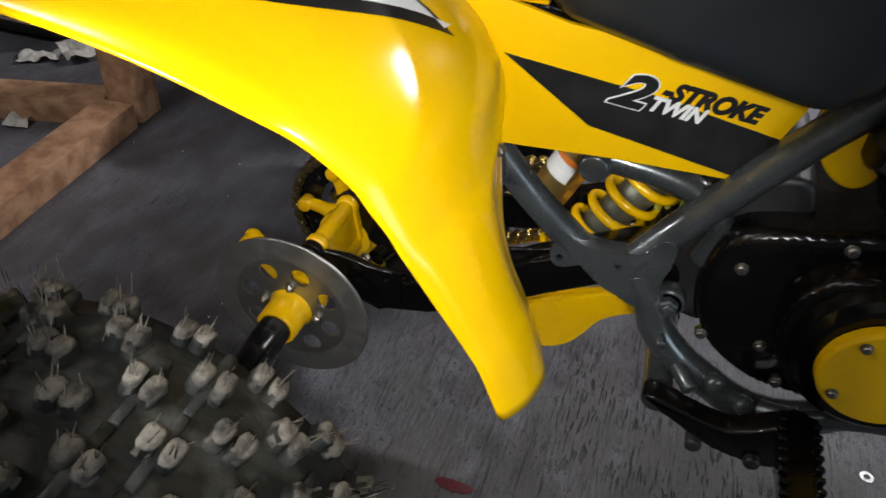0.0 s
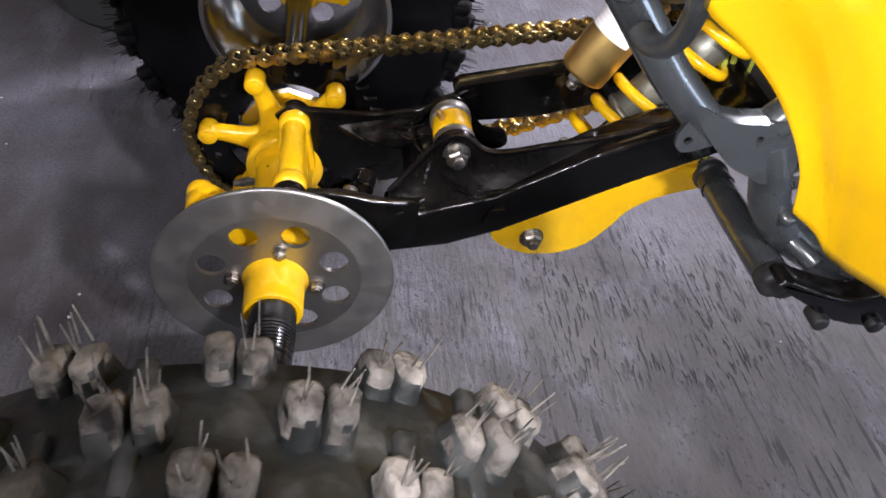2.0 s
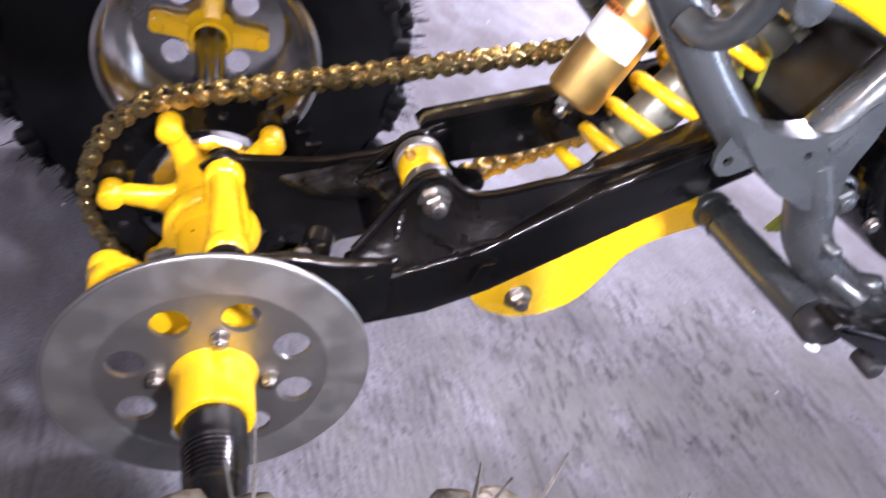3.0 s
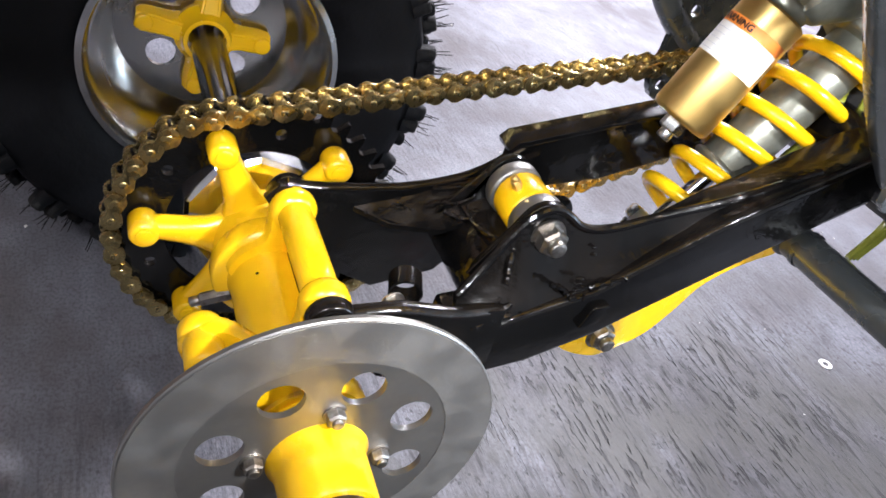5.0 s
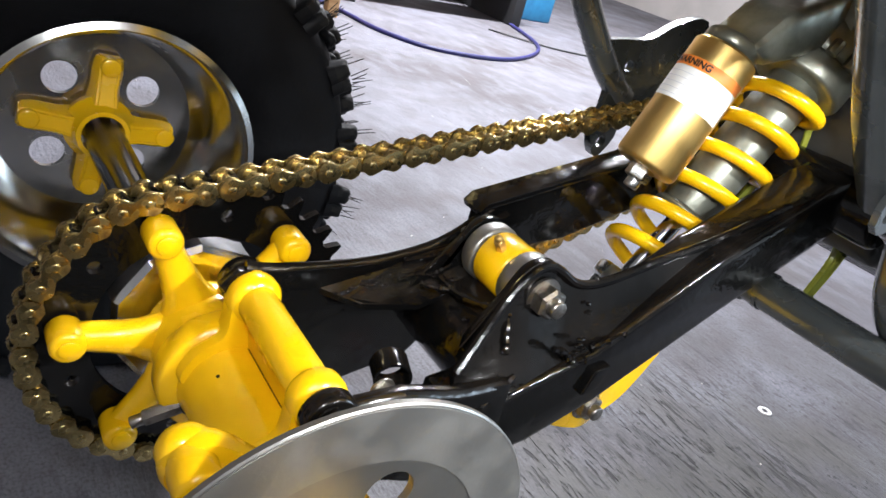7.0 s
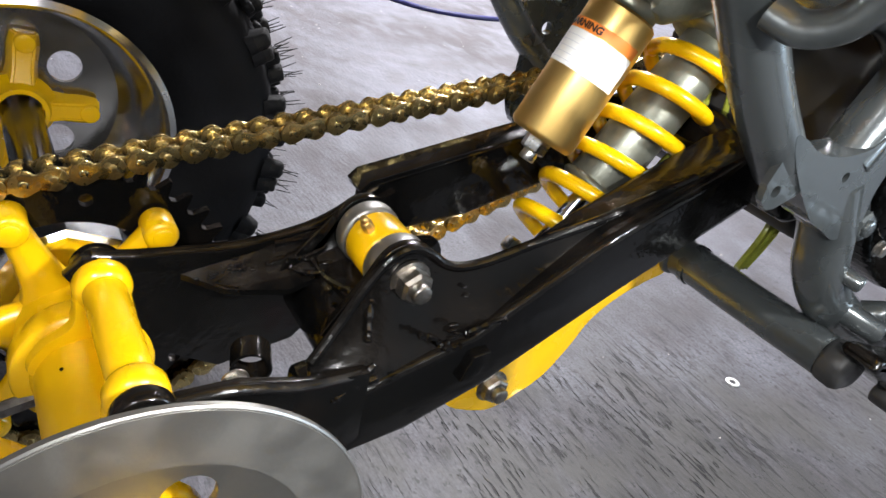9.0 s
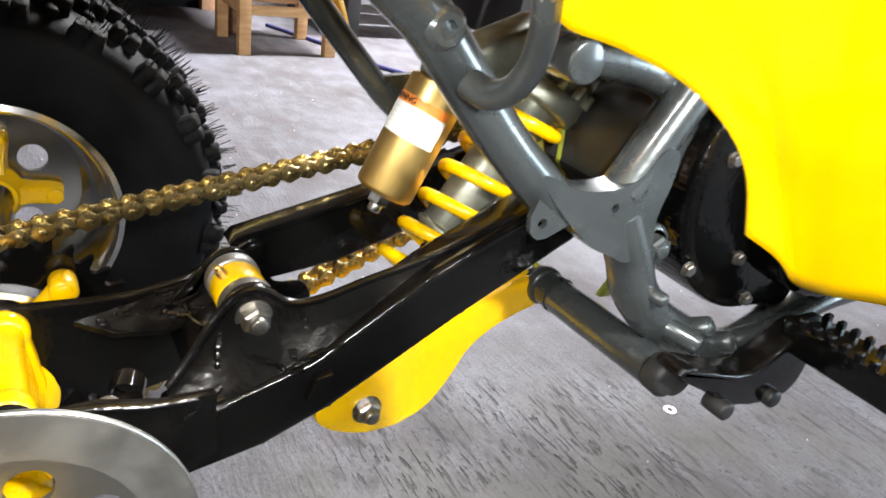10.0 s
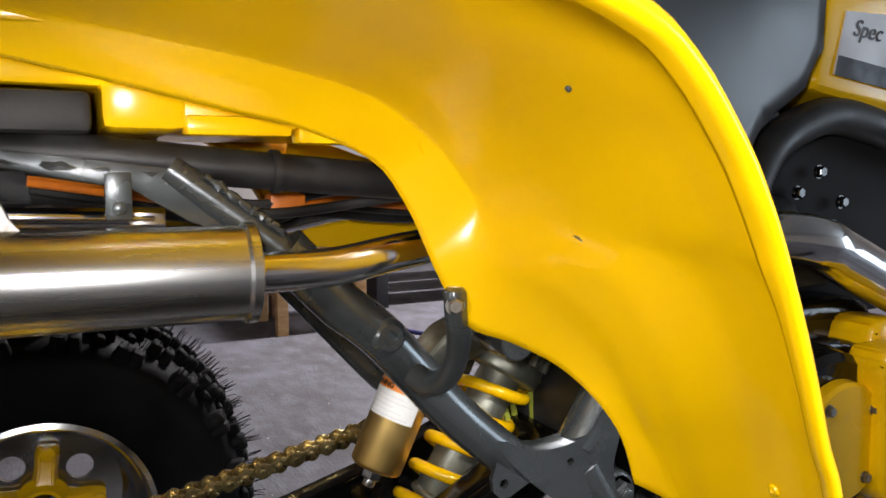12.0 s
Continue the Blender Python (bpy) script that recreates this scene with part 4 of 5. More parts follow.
for i in range(0, 6 * 28 + 10):
    a = 2 * math.pi * i / 28 + 1.2 + math.pi
    t = i / 28
    s1 = sd.orthogonal().normalized()
    s2 = sd.cross(s1)
    coil.append(S0 + sd * (0.014 + 0.187 * i / (6.36 * 28)) + 0.0310 * (s1 * math.cos(a) + s2 * math.sin(a)))
part("spring", tube(coil, 0.0056, 12), YELLOW_PAINT, shock, "yellow coil spring")
part("head", merge(rod(S0 + sd * 0.222, S0 + sd * 0.262, 0.036, 26, 0.2), box(0.405, 0.465, 0.108, 0.160, 0.495, 0.535, 0.012)), SHOCK_GREY, shock, "cast shock head")
for k in range(14):
    a = 2 * math.pi * k / 14
    s1 = sd.orthogonal().normalized()
    e = s1 * math.cos(a) + sd.cross(s1) * math.sin(a)
    part("collar_tooth", rod(S0 + sd * 0.222 + e * 0.0375, S0 + sd * 0.234 + e * 0.0375, 0.0045, 8), SHOCK_GREY, shock)
R0 = Vector((0.280, 0.140, 0.385))
rd = Vector((0.42, 0.0, 0.907)).normalized()
RR = 0.0240
part("reservoir", lathe([(0, 0.0001), (0, RR - 0.003), (0.002, RR - 0.0008), (0.004, RR), (0.095, RR), (0.097, RR - 0.002), (0.098, 0.0001)], R0, rd, 48, closed=False), GOLD, shock, "gold anodised reservoir cylinder")
part("reservoir_valve", merge(rod(R0 - rd * 0.010, R0 + rd * 0.001, 0.0095, 6), rod(R0 - rd * 0.017, R0 - rd * 0.009, 0.0055, 14)), SATIN_ALU, shock, "bright valve nut")


def band(a0, a1, z0, z1, mat, name, label=""):
    """A label wrapped on the reservoir."""
    bm = bmesh.new()
    u = Vector((0, -1, 0))
    w = rd.cross(u)
    n = 20
    rows = [[bm.verts.new(R0 + rd * z + (RR + 0.0004) * (u * math.cos(a0 + (a1 - a0) * i / n) + w * math.sin(a0 + (a1 - a0) * i / n))) for i in range(n + 1)] for z in (z0, z1)]
    for i in range(n):
        bm.faces.new((rows[0][i], rows[0][i + 1], rows[1][i + 1], rows[1][i]))
    return part(name, bm, mat, shock, label)


band(-2.45, 0.25, 0.0475, 0.0718, LABEL_WHITE, "label", "white warning label")
band(-2.45, 0.25, 0.0722, 0.0795, LABEL_ORANGE, "label_header", "orange label header")
RR += 0.0003
for k in range(5):
    band(-2.3 + 0.02 * k, 0.0 - 0.35 * (k % 3), 0.0500 + 0.0042 * k, 0.0505 + 0.0042 * k, LABEL_GREY, "label_print", "grey line of small print")
RR -= 0.0003
title = words("lettering", "WARNING", 0.0066, DECAL_BLACK, shock, Matrix.Identity(4), 0.0001, "dark lettering on the orange header", bold=0.0002)
for v in title.data.vertices:  # bent round the cylinder
    a = -2.3 + v.co.x / RR
    v.co = R0 + rd * (0.0736 + v.co.y) + (RR + 0.0008 + v.co.z) * (Vector((0, -1, 0)) * math.cos(a) + rd.cross(Vector((0, -1, 0))) * math.sin(a))
part("reservoir_mount", merge(rod(R0 + rd * 0.097, R0 + rd * 0.108, 0.0205, 26), beam([(0.315, 0.480), (0.345, 0.508), (0.40, 0.53), (0.44, 0.525), (0.43, 0.50), (0.37, 0.478), (0.335, 0.470)], 0.118, 0.162, 0.008)), SHOCK_GREY, shock, "cast reservoir mount")

# frame
frame_root = empty("frame", "grey painted tubular steel frame")
frame_root.parent = quad


def frame_tube(name, pts, r, mat=FRAME_GREY, label="", steps=6):
    return part(name, tube(smooth_line(pts, steps), r, 16), mat, frame_root, label)


frame_tube("seat_stay", [(0.165, 0.004, 0.602), (0.20, 0.004, 0.565), (0.234, 0.004, 0.536), (0.29, 0.006, 0.474), (0.345, 0.008, 0.425)], 0.0162)
frame_tube("seat_stay", [(0.165, 0.262, 0.612), (0.24, 0.262, 0.533), (0.29, 0.262, 0.477), (0.335, 0.262, 0.428), (0.37, 0.262, 0.40)], 0.0115)
part("gusset", flat_with_holes([[(v.x, v.z) for v in smooth_line([(x, 0, z) for x, z in ((0.325, 0.445), (0.345, 0.405), (0.342, 0.365), (0.356, 0.345), (0.372, 0.365), (0.375, 0.395), (0.42, 0.40), (0.45, 0.44), (0.44, 0.478), (0.405, 0.472), (0.375, 0.455), (0.35, 0.452))], 3, closed=True)]] + [[(x + 0.0055 * math.cos(a), z + 0.0055 * math.sin(a)) for a in (2 * math.pi * q / 14 for q in range(14))] for x, z in ((0.360, 0.430), (0.357, 0.360))], 0.256, 0.264), FRAME_GREY, frame_root)
frame_tube("seat_rail", [(-0.25, 0.03, 0.672), (0.0, 0.03, 0.664), (0.16, 0.03, 0.651), (0.32, 0.03, 0.64), (0.55, 0.03, 0.64)], 0.0125, BLACK_PLASTIC)
frame_tube("seat_rail", [(-0.25, 0.17, 0.672), (0.0, 0.17, 0.664), (0.16, 0.17, 0.651), (0.32, 0.17, 0.64), (0.55, 0.17, 0.64)], 0.0125, BLACK_PLASTIC)
frame_tube("rail_strut", [(0.10, 0.024, 0.652), (0.145, 0.018, 0.618), (0.185, 0.01, 0.585)], 0.011)
part("rail_gusset", plate([(-0.05, 0.664), (0.0, 0.664), (0.105, 0.652), (0.118, 0.650), (0.150, 0.626), (0.180, 0.600), (0.145, 0.606), (0.110, 0.620), (0.078, 0.640), (0.012, 0.652), (-0.05, 0.657)], 0.016, 0.021, 0.0012), FRAME_GREY, frame_root)
weld_rng = random.Random(12)
for ends in (((-0.04, 0.018, 0.660), (0.104, 0.0185, 0.6485)), ((0.120, 0.012, 0.648), (0.166, 0.004, 0.612))):
    line = [Vector(ends[0]).lerp(Vector(ends[1]), q / 30) + Vector((0, 0, weld_rng.uniform(-0.0008, 0.0008))) for q in range(31)]
    part("weld_bead", tube(line, [0.0024 * weld_rng.uniform(0.6, 1.5) for q in line], 8), FRAME_GREY, frame_root, "rough weld bead")
part("gusset", flat_with_holes([[(v.x, v.z) for v in smooth_line([(x, 0, z) for x, z in ((0.318, 0.452), (0.330, 0.449), (0.346, 0.4415), (0.367, 0.4385), (0.392, 0.441), (0.406, 0.448), (0.421, 0.466), (0.434, 0.462), (0.434, 0.440), (0.428, 0.414), (0.430, 0.392), (0.410, 0.380), (0.390, 0.388), (0.372, 0.396), (0.350, 0.414), (0.326, 0.438))], 4, closed=True)]] + [[(x + 0.0034 * math.cos(a), z + 0.0034 * math.sin(a)) for a in (2 * math.pi * q / 14 for q in range(14))] for x, z in ((0.385, 0.425), (0.408, 0.436))], -0.009, 0.014), FRAME_GREY, frame_root)
part("bracket_tab", flat_with_holes([[(0.322, 0.444), (0.3155, 0.423), (0.317, 0.412), (0.3235, 0.406), (0.3315, 0.4065), (0.352, 0.416), (0.347, 0.432)], [(0.326 + 0.0038 * math.cos(a), 0.4175 + 0.0038 * math.sin(a)) for a in (2 * math.pi * q / 16 for q in range(16))]], -0.0065, -0.002), FRAME_GREY, frame_root)
frame_tube("engine_loop", [(0.462, 0.03, 0.43), (0.470, 0.03, 0.468), (0.448, 0.03, 0.500), (0.40, 0.03, 0.516), (0.342, 0.03, 0.522)], 0.014)
part("loop_boss", rod((0.342, 0.0, 0.522), (0.342, 0.05, 0.522), 0.0145), FRAME_GREY, frame_root)
frame_tube("down_tube", [(0.405, 0.008, 0.415), (0.425, 0.006, 0.378), (0.438, 0.004, 0.348), (0.464, 0.002, 0.320), (0.50, 0.0, 0.298), (0.54, 0.0, 0.277), (0.58, 0.0, 0.273), (0.62, 0.0, 0.288), (0.645, 0.0, 0.322), (0.66, 0.0, 0.40)], 0.0185)
part("inner_case", beam(rounded([(0.44, 0.36), (0.438, 0.45), (0.455, 0.50), (0.50, 0.53), (0.54, 0.53), (0.55, 0.45), (0.54, 0.37), (0.49, 0.345)], 3), 0.035, 0.20, 0.008), BLACK_PLASTIC, frame_root, "black inner engine case")
frame_tube("cross_tube", [(0.450, 0.124, 0.287), (0.452, 0.06, 0.287), (0.456, -0.022, 0.287)], 0.0165)
part("tube_collar", rod((0.450, 0.116, 0.287), (0.450, 0.128, 0.287), 0.0190, 24), FRAME_GREY, frame_root)
part("tube_collar", merge(rod((0.451, 0.100, 0.287), (0.451, 0.105, 0.287), 0.0178, 24, 0.3), rod((0.450, 0.128, 0.287), (0.450, 0.131, 0.287), 0.0155, 24, 0.2)), FRAME_GREY, frame_root)
part("collar_bolt", hexbolt((0.450, 0.131, 0.287), (0, 1, 0), 0.0115, 0.009, 0.004), FRAME_GREY, frame_root)
part("tube_plug", rod((0.456, -0.020, 0.287), (0.457, -0.042, 0.286), 0.0172, 22, 0.3), BLACK_PLASTIC, frame_root, "black rubber plug")
part("tube_plug", rod((0.470, -0.018, 0.281), (0.472, -0.040, 0.279), 0.014, 18, 0.3), BLACK_PLASTIC, frame_root, "black rubber plug")
part("peg_stub", rod((0.452, 0.012, 0.324), (0.486, -0.034, 0.309), 0.0092, 18, 0.25), FRAME_GREY, frame_root)
part("peg_stub", rod((0.440, -0.006, 0.352), (0.446, -0.024, 0.349), 0.006, 14, 0.4), FRAME_GREY, frame_root)
frame_tube("front_tube", [(0.40, 0.006, 0.43), (0.46, 0.012, 0.512), (0.54, 0.018, 0.612), (0.62, 0.02, 0.70)], 0.0165)
frame_tube("lower_rail", [(0.56, -0.01, 0.285), (0.60, -0.02, 0.297), (0.67, -0.02, 0.320), (0.85, -0.02, 0.325), (1.1, -0.02, 0.33)], 0.011)
for x, z in ((0.510, 0.312), (0.545, 0.292)):
    part("weld_boss", rod((x - 0.008, -0.006, z - 0.006), (x, -0.024, z + 0.004), 0.010, 16, 0.4), FRAME_GREY, frame_root)
part("frame_bolt", merge(hexbolt((0.442, 0.002, 0.386), (0, -1, 0), 0.010, 0.010, 0.004), rod((0.442, 0.020, 0.386), (0.442, 0.0, 0.386), 0.017)), FRAME_GREY, frame_root)
part("stay_boss", lathe([(0, 0.005), (0, 0.009), (0.004, 0.0125), (0.018, 0.0135), (0.018, 0.005)], (0.232, -0.014, 0.540)), FRAME_GREY, frame_root)
hook = smooth_line([(0.255, -0.062, 0.58), (0.256, -0.061, 0.566), (0.26, -0.057, 0.549), (0.262, -0.05, 0.531), (0.26, -0.04, 0.516), (0.255, -0.026, 0.509), (0.25, -0.012, 0.512)], 5)
part("fender_tab", tube(hook, [0.006, 0.0088, 0.0096] + [0.0096] * (len(hook) - 3), 14, flat=0.8), FRAME_GREY, frame_root, "grey hooked fender bracket")
part("tab_bolt", hexbolt((0.252, -0.067, 0.569), (-0.3, -0.9, 0), 0.0045, 0.004), BOLT, frame_root)
part("foot_guard", beam(rounded([(0.441, 0.308), (0.452, 0.311), (0.478, 0.303), (0.53, 0.292), (0.575, 0.318), (0.60, 0.318), (0.598, 0.272), (0.574, 0.254), (0.52, 0.260), (0.475, 0.284), (0.452, 0.297)], 3), -0.060, -0.032, 0.005), BLACK_PAINT, frame_root, "black foot guard")
foot_peg = part("foot_peg", beam([(0.566, 0.330), (0.604, 0.330), (0.602, 0.300), (0.570, 0.300)], -0.36, -0.045, 0.004), BLACK_PAINT, frame_root, "black toothed foot peg")
for k in range(24):
    for x in (0.567, 0.599):
        part("tooth", merge(box(x - 0.003, x + 0.005, -0.352 + 0.0125 * k, -0.346 + 0.0125 * k, 0.328, 0.336, 0.0015, 1)), BLACK_PAINT, foot_peg, smooth=False)
for x, z in ((0.501, 0.264), (0.56, 0.262)):
    part("guard_bolt", rod((x, -0.045, z), (x, -0.068, z), 0.0085, 14, 0.3), BLACK_PLASTIC, frame_root)
for k, (x, y) in enumerate(((0.402, 0.125), (0.412, 0.13), (0.425, 0.12), (0.436, 0.135))):
    part("breather_hose", tube(smooth_line([(x - 0.01, y, 0.52), (x + 0.004 * k, y + 0.006, 0.46), (x + 0.01, y, 0.40), (x - 0.005 * k, y + 0.01, 0.35), (x + 0.01, y, 0.31)], 6), 0.0032, 8), WIRE_GREEN, frame_root, "clear yellow-green breather hose")

for k in range(3):
    part("breather_hose", tube(smooth_line([(0.42 + 0.01 * k, 0.12, 0.50), (0.45 + 0.012 * k, 0.11, 0.43), (0.49 + 0.012 * k, 0.098, 0.37), (0.516 + 0.008 * k, 0.094, 0.328), (0.488 + 0.005 * k, 0.088, 0.288)], 6), 0.0032, 8), WIRE_GREEN, frame_root, "clear green breather hose")

# silencers
for y, x0, x1, r, z in ((-0.012, -0.38, 0.143, 0.0285, 0.592), (0.205, -0.38, 0.11, 0.0285, 0.60)):
    muffler = empty("silencer", "bright round silencer with its pipe")
    muffler.parent = quad
    part("can", lathe([(0, 0.0001), (0, r - 0.002), (0.002, r), (x1 - x0 - 0.008, r), (x1 - x0 - 0.006, r + 0.0022), (x1 - x0 - 0.001, r + 0.0022), (x1 - x0, r), (x1 - x0 + 0.003, r * 0.6), (x1 - x0 + 0.003, 0.0001)], (x0, y, z + 0.004), (1, 0, -0.012), 48, closed=False), SATIN_ALU, muffler, "satin aluminium can")
    part("pipe", tube(smooth_line([(x1, y, z - 0.003), (x1 + 0.05, y, z - 0.002), (x1 + 0.11, y + 0.008, z + 0.006), (x1 + 0.20, y + 0.05, z + 0.008), (x1 + 0.30, y + 0.09, z - 0.02)], 6), 0.0125, 18), CHROME, muffler, "chromed exhaust pipe")

part("silencer_bracket", merge(plate(rounded([(-0.03, 0.625), (-0.022, 0.66), (-0.005, 0.672), (0.005, 0.650), (0.016, 0.626), (0.02, 0.615), (-0.02, 0.612)]), -0.016, -0.011, 0.001)), BOLT, quad, "steel silencer bracket")
part("spring_hook_rod", merge(rod((-0.12, 0.05, 0.627), (0.094, 0.05, 0.6205), 0.0065, 20), rod((0.078, 0.05, 0.621), (0.100, 0.05, 0.6200), 0.0072, 6, 0.1)), CHROME, quad, "bright chromed rod over the silencer")
# bodywork
# outer rim, front crest and inner edge of the fender, from its lower tip to the tail
FENDER = [
    ((0.334, -0.272, 0.474), (0.349, -0.180, 0.462), (0.310, -0.165, 0.483)),
    ((0.318, -0.277, 0.520), (0.330, -0.175, 0.505), (0.303, -0.162, 0.508)),
    ((0.306, -0.279, 0.542), (0.315, -0.178, 0.535), (0.293, -0.153, 0.528)),
    ((0.289, -0.284, 0.573), (0.300, -0.174, 0.572), (0.284, -0.130, 0.543)),
    ((0.274, -0.288, 0.600), (0.287, -0.150, 0.600), (0.275, -0.095, 0.550)),
    ((0.265, -0.290, 0.616), (0.276, -0.100, 0.610), (0.262, -0.064, 0.556)),
    ((0.258, -0.291, 0.629), (0.269, -0.080, 0.622), (0.247, -0.053, 0.588)),
    ((0.247, -0.293, 0.645), (0.265, -0.075, 0.638), (0.242, -0.048, 0.603)),
    ((0.236, -0.294, 0.660), (0.253, -0.070, 0.657), (0.231, -0.041, 0.631)),
    ((0.210, -0.299, 0.683), (0.238, -0.064, 0.675), (0.212, -0.033, 0.658)),
    ((0.181, -0.303, 0.697), (0.205, -0.058, 0.697), (0.169, -0.026, 0.677)),
    ((0.109, -0.303, 0.717), (0.150, -0.056, 0.712), (0.132, -0.022, 0.685)),
    ((0.028, -0.303, 0.730), (0.030, -0.056, 0.730), (0.018, -0.022, 0.709)),
    ((-0.10, -0.300, 0.740), (-0.10, -0.056, 0.742), (-0.112, -0.022, 0.728)),
    ((-0.45, -0.290, 0.730), (-0.45, -0.056, 0.735), (-0.45, -0.056, 0.715)),
]


def build_fender():
    o, c, i = (smooth_line([r[q] for r in FENDER], 4) for q in range(3))
    n, rows, normals = len(o), [], []
    for k in range(n):
        a, m, b = o[k], c[k], i[k]
        nrm = (m - a).cross(o[min(k + 1, n - 1)] - o[max(k - 1, 0)]).normalized()
        if nrm.x + nrm.z < 0:
            nrm = -nrm
        rise = 0.010 + 0.012 * min(1, k / 32)
        line = [a.lerp(m, 0.045) - nrm * 0.002, a - nrm * 0.0035, a]
        line += [a.lerp(m, f) + nrm * rise * g for f, g in ((0.07, 0.45), (0.25, 0.95), (0.5, 1.0), (0.74, 0.68), (0.91, 0.20))]
        line += [m + ((a - m).normalized() + (b - m).normalized()) * 0.0025, m.lerp(b, 0.17), m.lerp(b, 0.5), b]
        fine = smooth_line(line, 4)
        lift = 0.007 * min(1, max(0, (24 - k) / 7))  # shallow bulge pressed into the front wall
        for q in range(20, 42):
            f = min(1, (q - 20) / 7) * min(1, (42 - q) / 7)
            fine[q] = fine[q] - nrm * lift * f * f * (3 - 2 * f)
        rows.append(fine)
        normals.append(nrm)
    bm = bmesh.new()
    grid = [[bm.verts.new(p) for p in r] for r in rows]
    for r, s in zip(grid, grid[1:]):
        for q in range(len(r) - 1):
            bm.faces.new((r[q], r[q + 1], s[q + 1], s[q]))
    other = bm.copy()
    ob = part("rear_fender", bm, YELLOW, quad, "glossy yellow plastic rear fender", angle=60)
    for v in other.verts:
        v.co.y = 2 * MID - v.co.y
    ob2 = part("rear_fender", other, YELLOW, quad, "glossy yellow plastic rear fender", angle=60)
    for o2 in (ob, ob2):
        md = o2.modifiers.new("thickness", "SOLIDIFY")
        md.thickness, md.offset = 0.003, 0

    def on_fender(k, q, off):
        k0, q0 = int(k), int(q)
        f, g = k - k0, q - q0
        p = rows[k0][q0].lerp(rows[k0][q0 + 1], g).lerp(rows[k0 + 1][q0].lerp(rows[k0 + 1][q0 + 1], g), f)
        return p + normals[k0] * off

    # pointed decal on the top, white with a black border
    for name, mat, off, edge, tip in (("decal", DECAL_BLACK, 0.0022, 0.0, 35.4), ("decal", DECAL_WHITE, 0.0027, 0.55, 36.3)):
        bm = bmesh.new()
        strip = []
        for q in range(13):
            k = tip + q * 0.9
            wide = (k - tip) * 0.62
            strip.append([bm.verts.new(on_fender(min(k, n - 2.01), 22.4 - wide * (1 - f) * 1.4 + edge * (1 - f) - edge * 0.6 * f + 0.5 * q / 12 * f, off)) for f in (0, 0.5, 1)])
        for r, s in zip(strip, strip[1:]):
            for f in range(2):
                bm.faces.new((r[f], r[f + 1], s[f + 1], s[f]))
        part(name, bm, mat, ob, "pointed decal in black and white")
    part("screw", hexbolt(on_fender(19, 25, 0.0012), normals[19], 0.0042, 0.004), BOLT, ob, "small steel screw")
    bump = lathe([(0, 0.0034), (0.0012, 0.0026), (0.0015, 0.0012), (0.0005, 0.0006), (0.0005, 0.0001)], on_fender(2.5, 19.5, -0.002), -normals[2], 20, closed=False)
    part("moulding_mark", bump, YELLOW, ob)
    part("moulding_mark", rod(on_fender(34.6, 19.6, -0.001), on_fender(34.6, 19.6, -0.003), 0.0016, 10), DECAL_DARK, ob)


build_fender()
# moulded tray and box between the fenders
part("rear_tray", merge(box(0.062, 0.11, 0.002, 0.19, 0.674, 0.722, 0.008), box(-0.45, 0.066, 0.004, 0.19, 0.698, 0.722, 0.004), box(0.098, 0.30, 0.004, 0.236, 0.676, 0.70, 0.006), box(0.108, 0.172, -0.001, 0.02, 0.672, 0.684, 0.003), box(0.176, 0.28, 0.0, 0.02, 0.668, 0.680, 0.003), box(-0.45, 0.30, -0.05, 0.24, 0.722, 0.73, 0.003)), YELLOW, quad, "moulded yellow plastic tray between the fenders")
# added black plate, no known part; keeps the gap behind the rail dark
part("dark_gap_plate", plate([(-0.5, 0.615), (0.10, 0.612), (0.12, 0.65), (0.10, 0.722), (-0.5, 0.722)], 0.200, 0.205, 0.001), BLACK_PLASTIC, quad, "black plate added to darken the gap behind the seat rail")
part("battery_box", box(-0.30, 0.058, -0.004, 0.18, 0.672, 0.695, 0.005), BLACK_PLASTIC, quad, "black plastic box")
part("cable_tie", lathe([(0, 0.0128), (0, 0.0145), (0.005, 0.0145), (0.005, 0.0128)], (0.165, 0.03, 0.6505), (1, 0, 0), 24), BLACK_PLASTIC, quad, "black cable tie")
part("rail_bracket", merge(box(0.063, 0.078, 0.010, 0.0145, 0.622, 0.650, 0.0015), rod((0.0705, 0.010, 0.629), (0.0705, 0.007, 0.629), 0.004, 12)), FRAME_GREY, quad, "grey silencer bracket")
part("cable", tube(smooth_line([(0.13, 0.05, 0.640), (0.16, 0.055, 0.622), (0.22, 0.06, 0.625), (0.33, 0.06, 0.64)], 6), 0.004, 8), BLACK_PLASTIC, quad, "black cable")
WIRE_ORANGE = material("orange_cable", (0.75, 0.20, 0.01), 0.4, second=(0.6, 0.15, 0.01), scale=60)
for k, (mat, label) in enumerate(((BLACK_PLASTIC, "black cable"), (WIRE_ORANGE, "orange cable"), (BLACK_PLASTIC, "black cable"), (BLACK_PLASTIC, "black cable"))):
    y, z = 0.10 + 0.025 * k, 0.632 - 0.007 * k
    part("cable", tube(smooth_line([(0.02, y, z + 0.02), (0.12, y + 0.01, z + 0.004), (0.17 + 0.01 * k, y - 0.012, z - 0.006), (0.24, y + 0.006, z + 0.003), (0.33, y, z - 0.004), (0.46, y + 0.02, z)], 6), 0.0038 + 0.0012 * (k % 2), 8), mat, quad, label)
part("connector", box(0.178, 0.205, 0.085, 0.105, 0.618, 0.634, 0.003), WIRE_ORANGE, quad, "orange cable connector")
# side panel under the seat
PANEL = Matrix.Translation((0.25, -0.05, 0)) @ Matrix.Rotation(math.atan(0.31), 4, "Z")
K = math.sqrt(1 + 0.31 ** 2)


def on_panel(pts):
    return [((x - 0.25) * K, z) for x, z in pts]


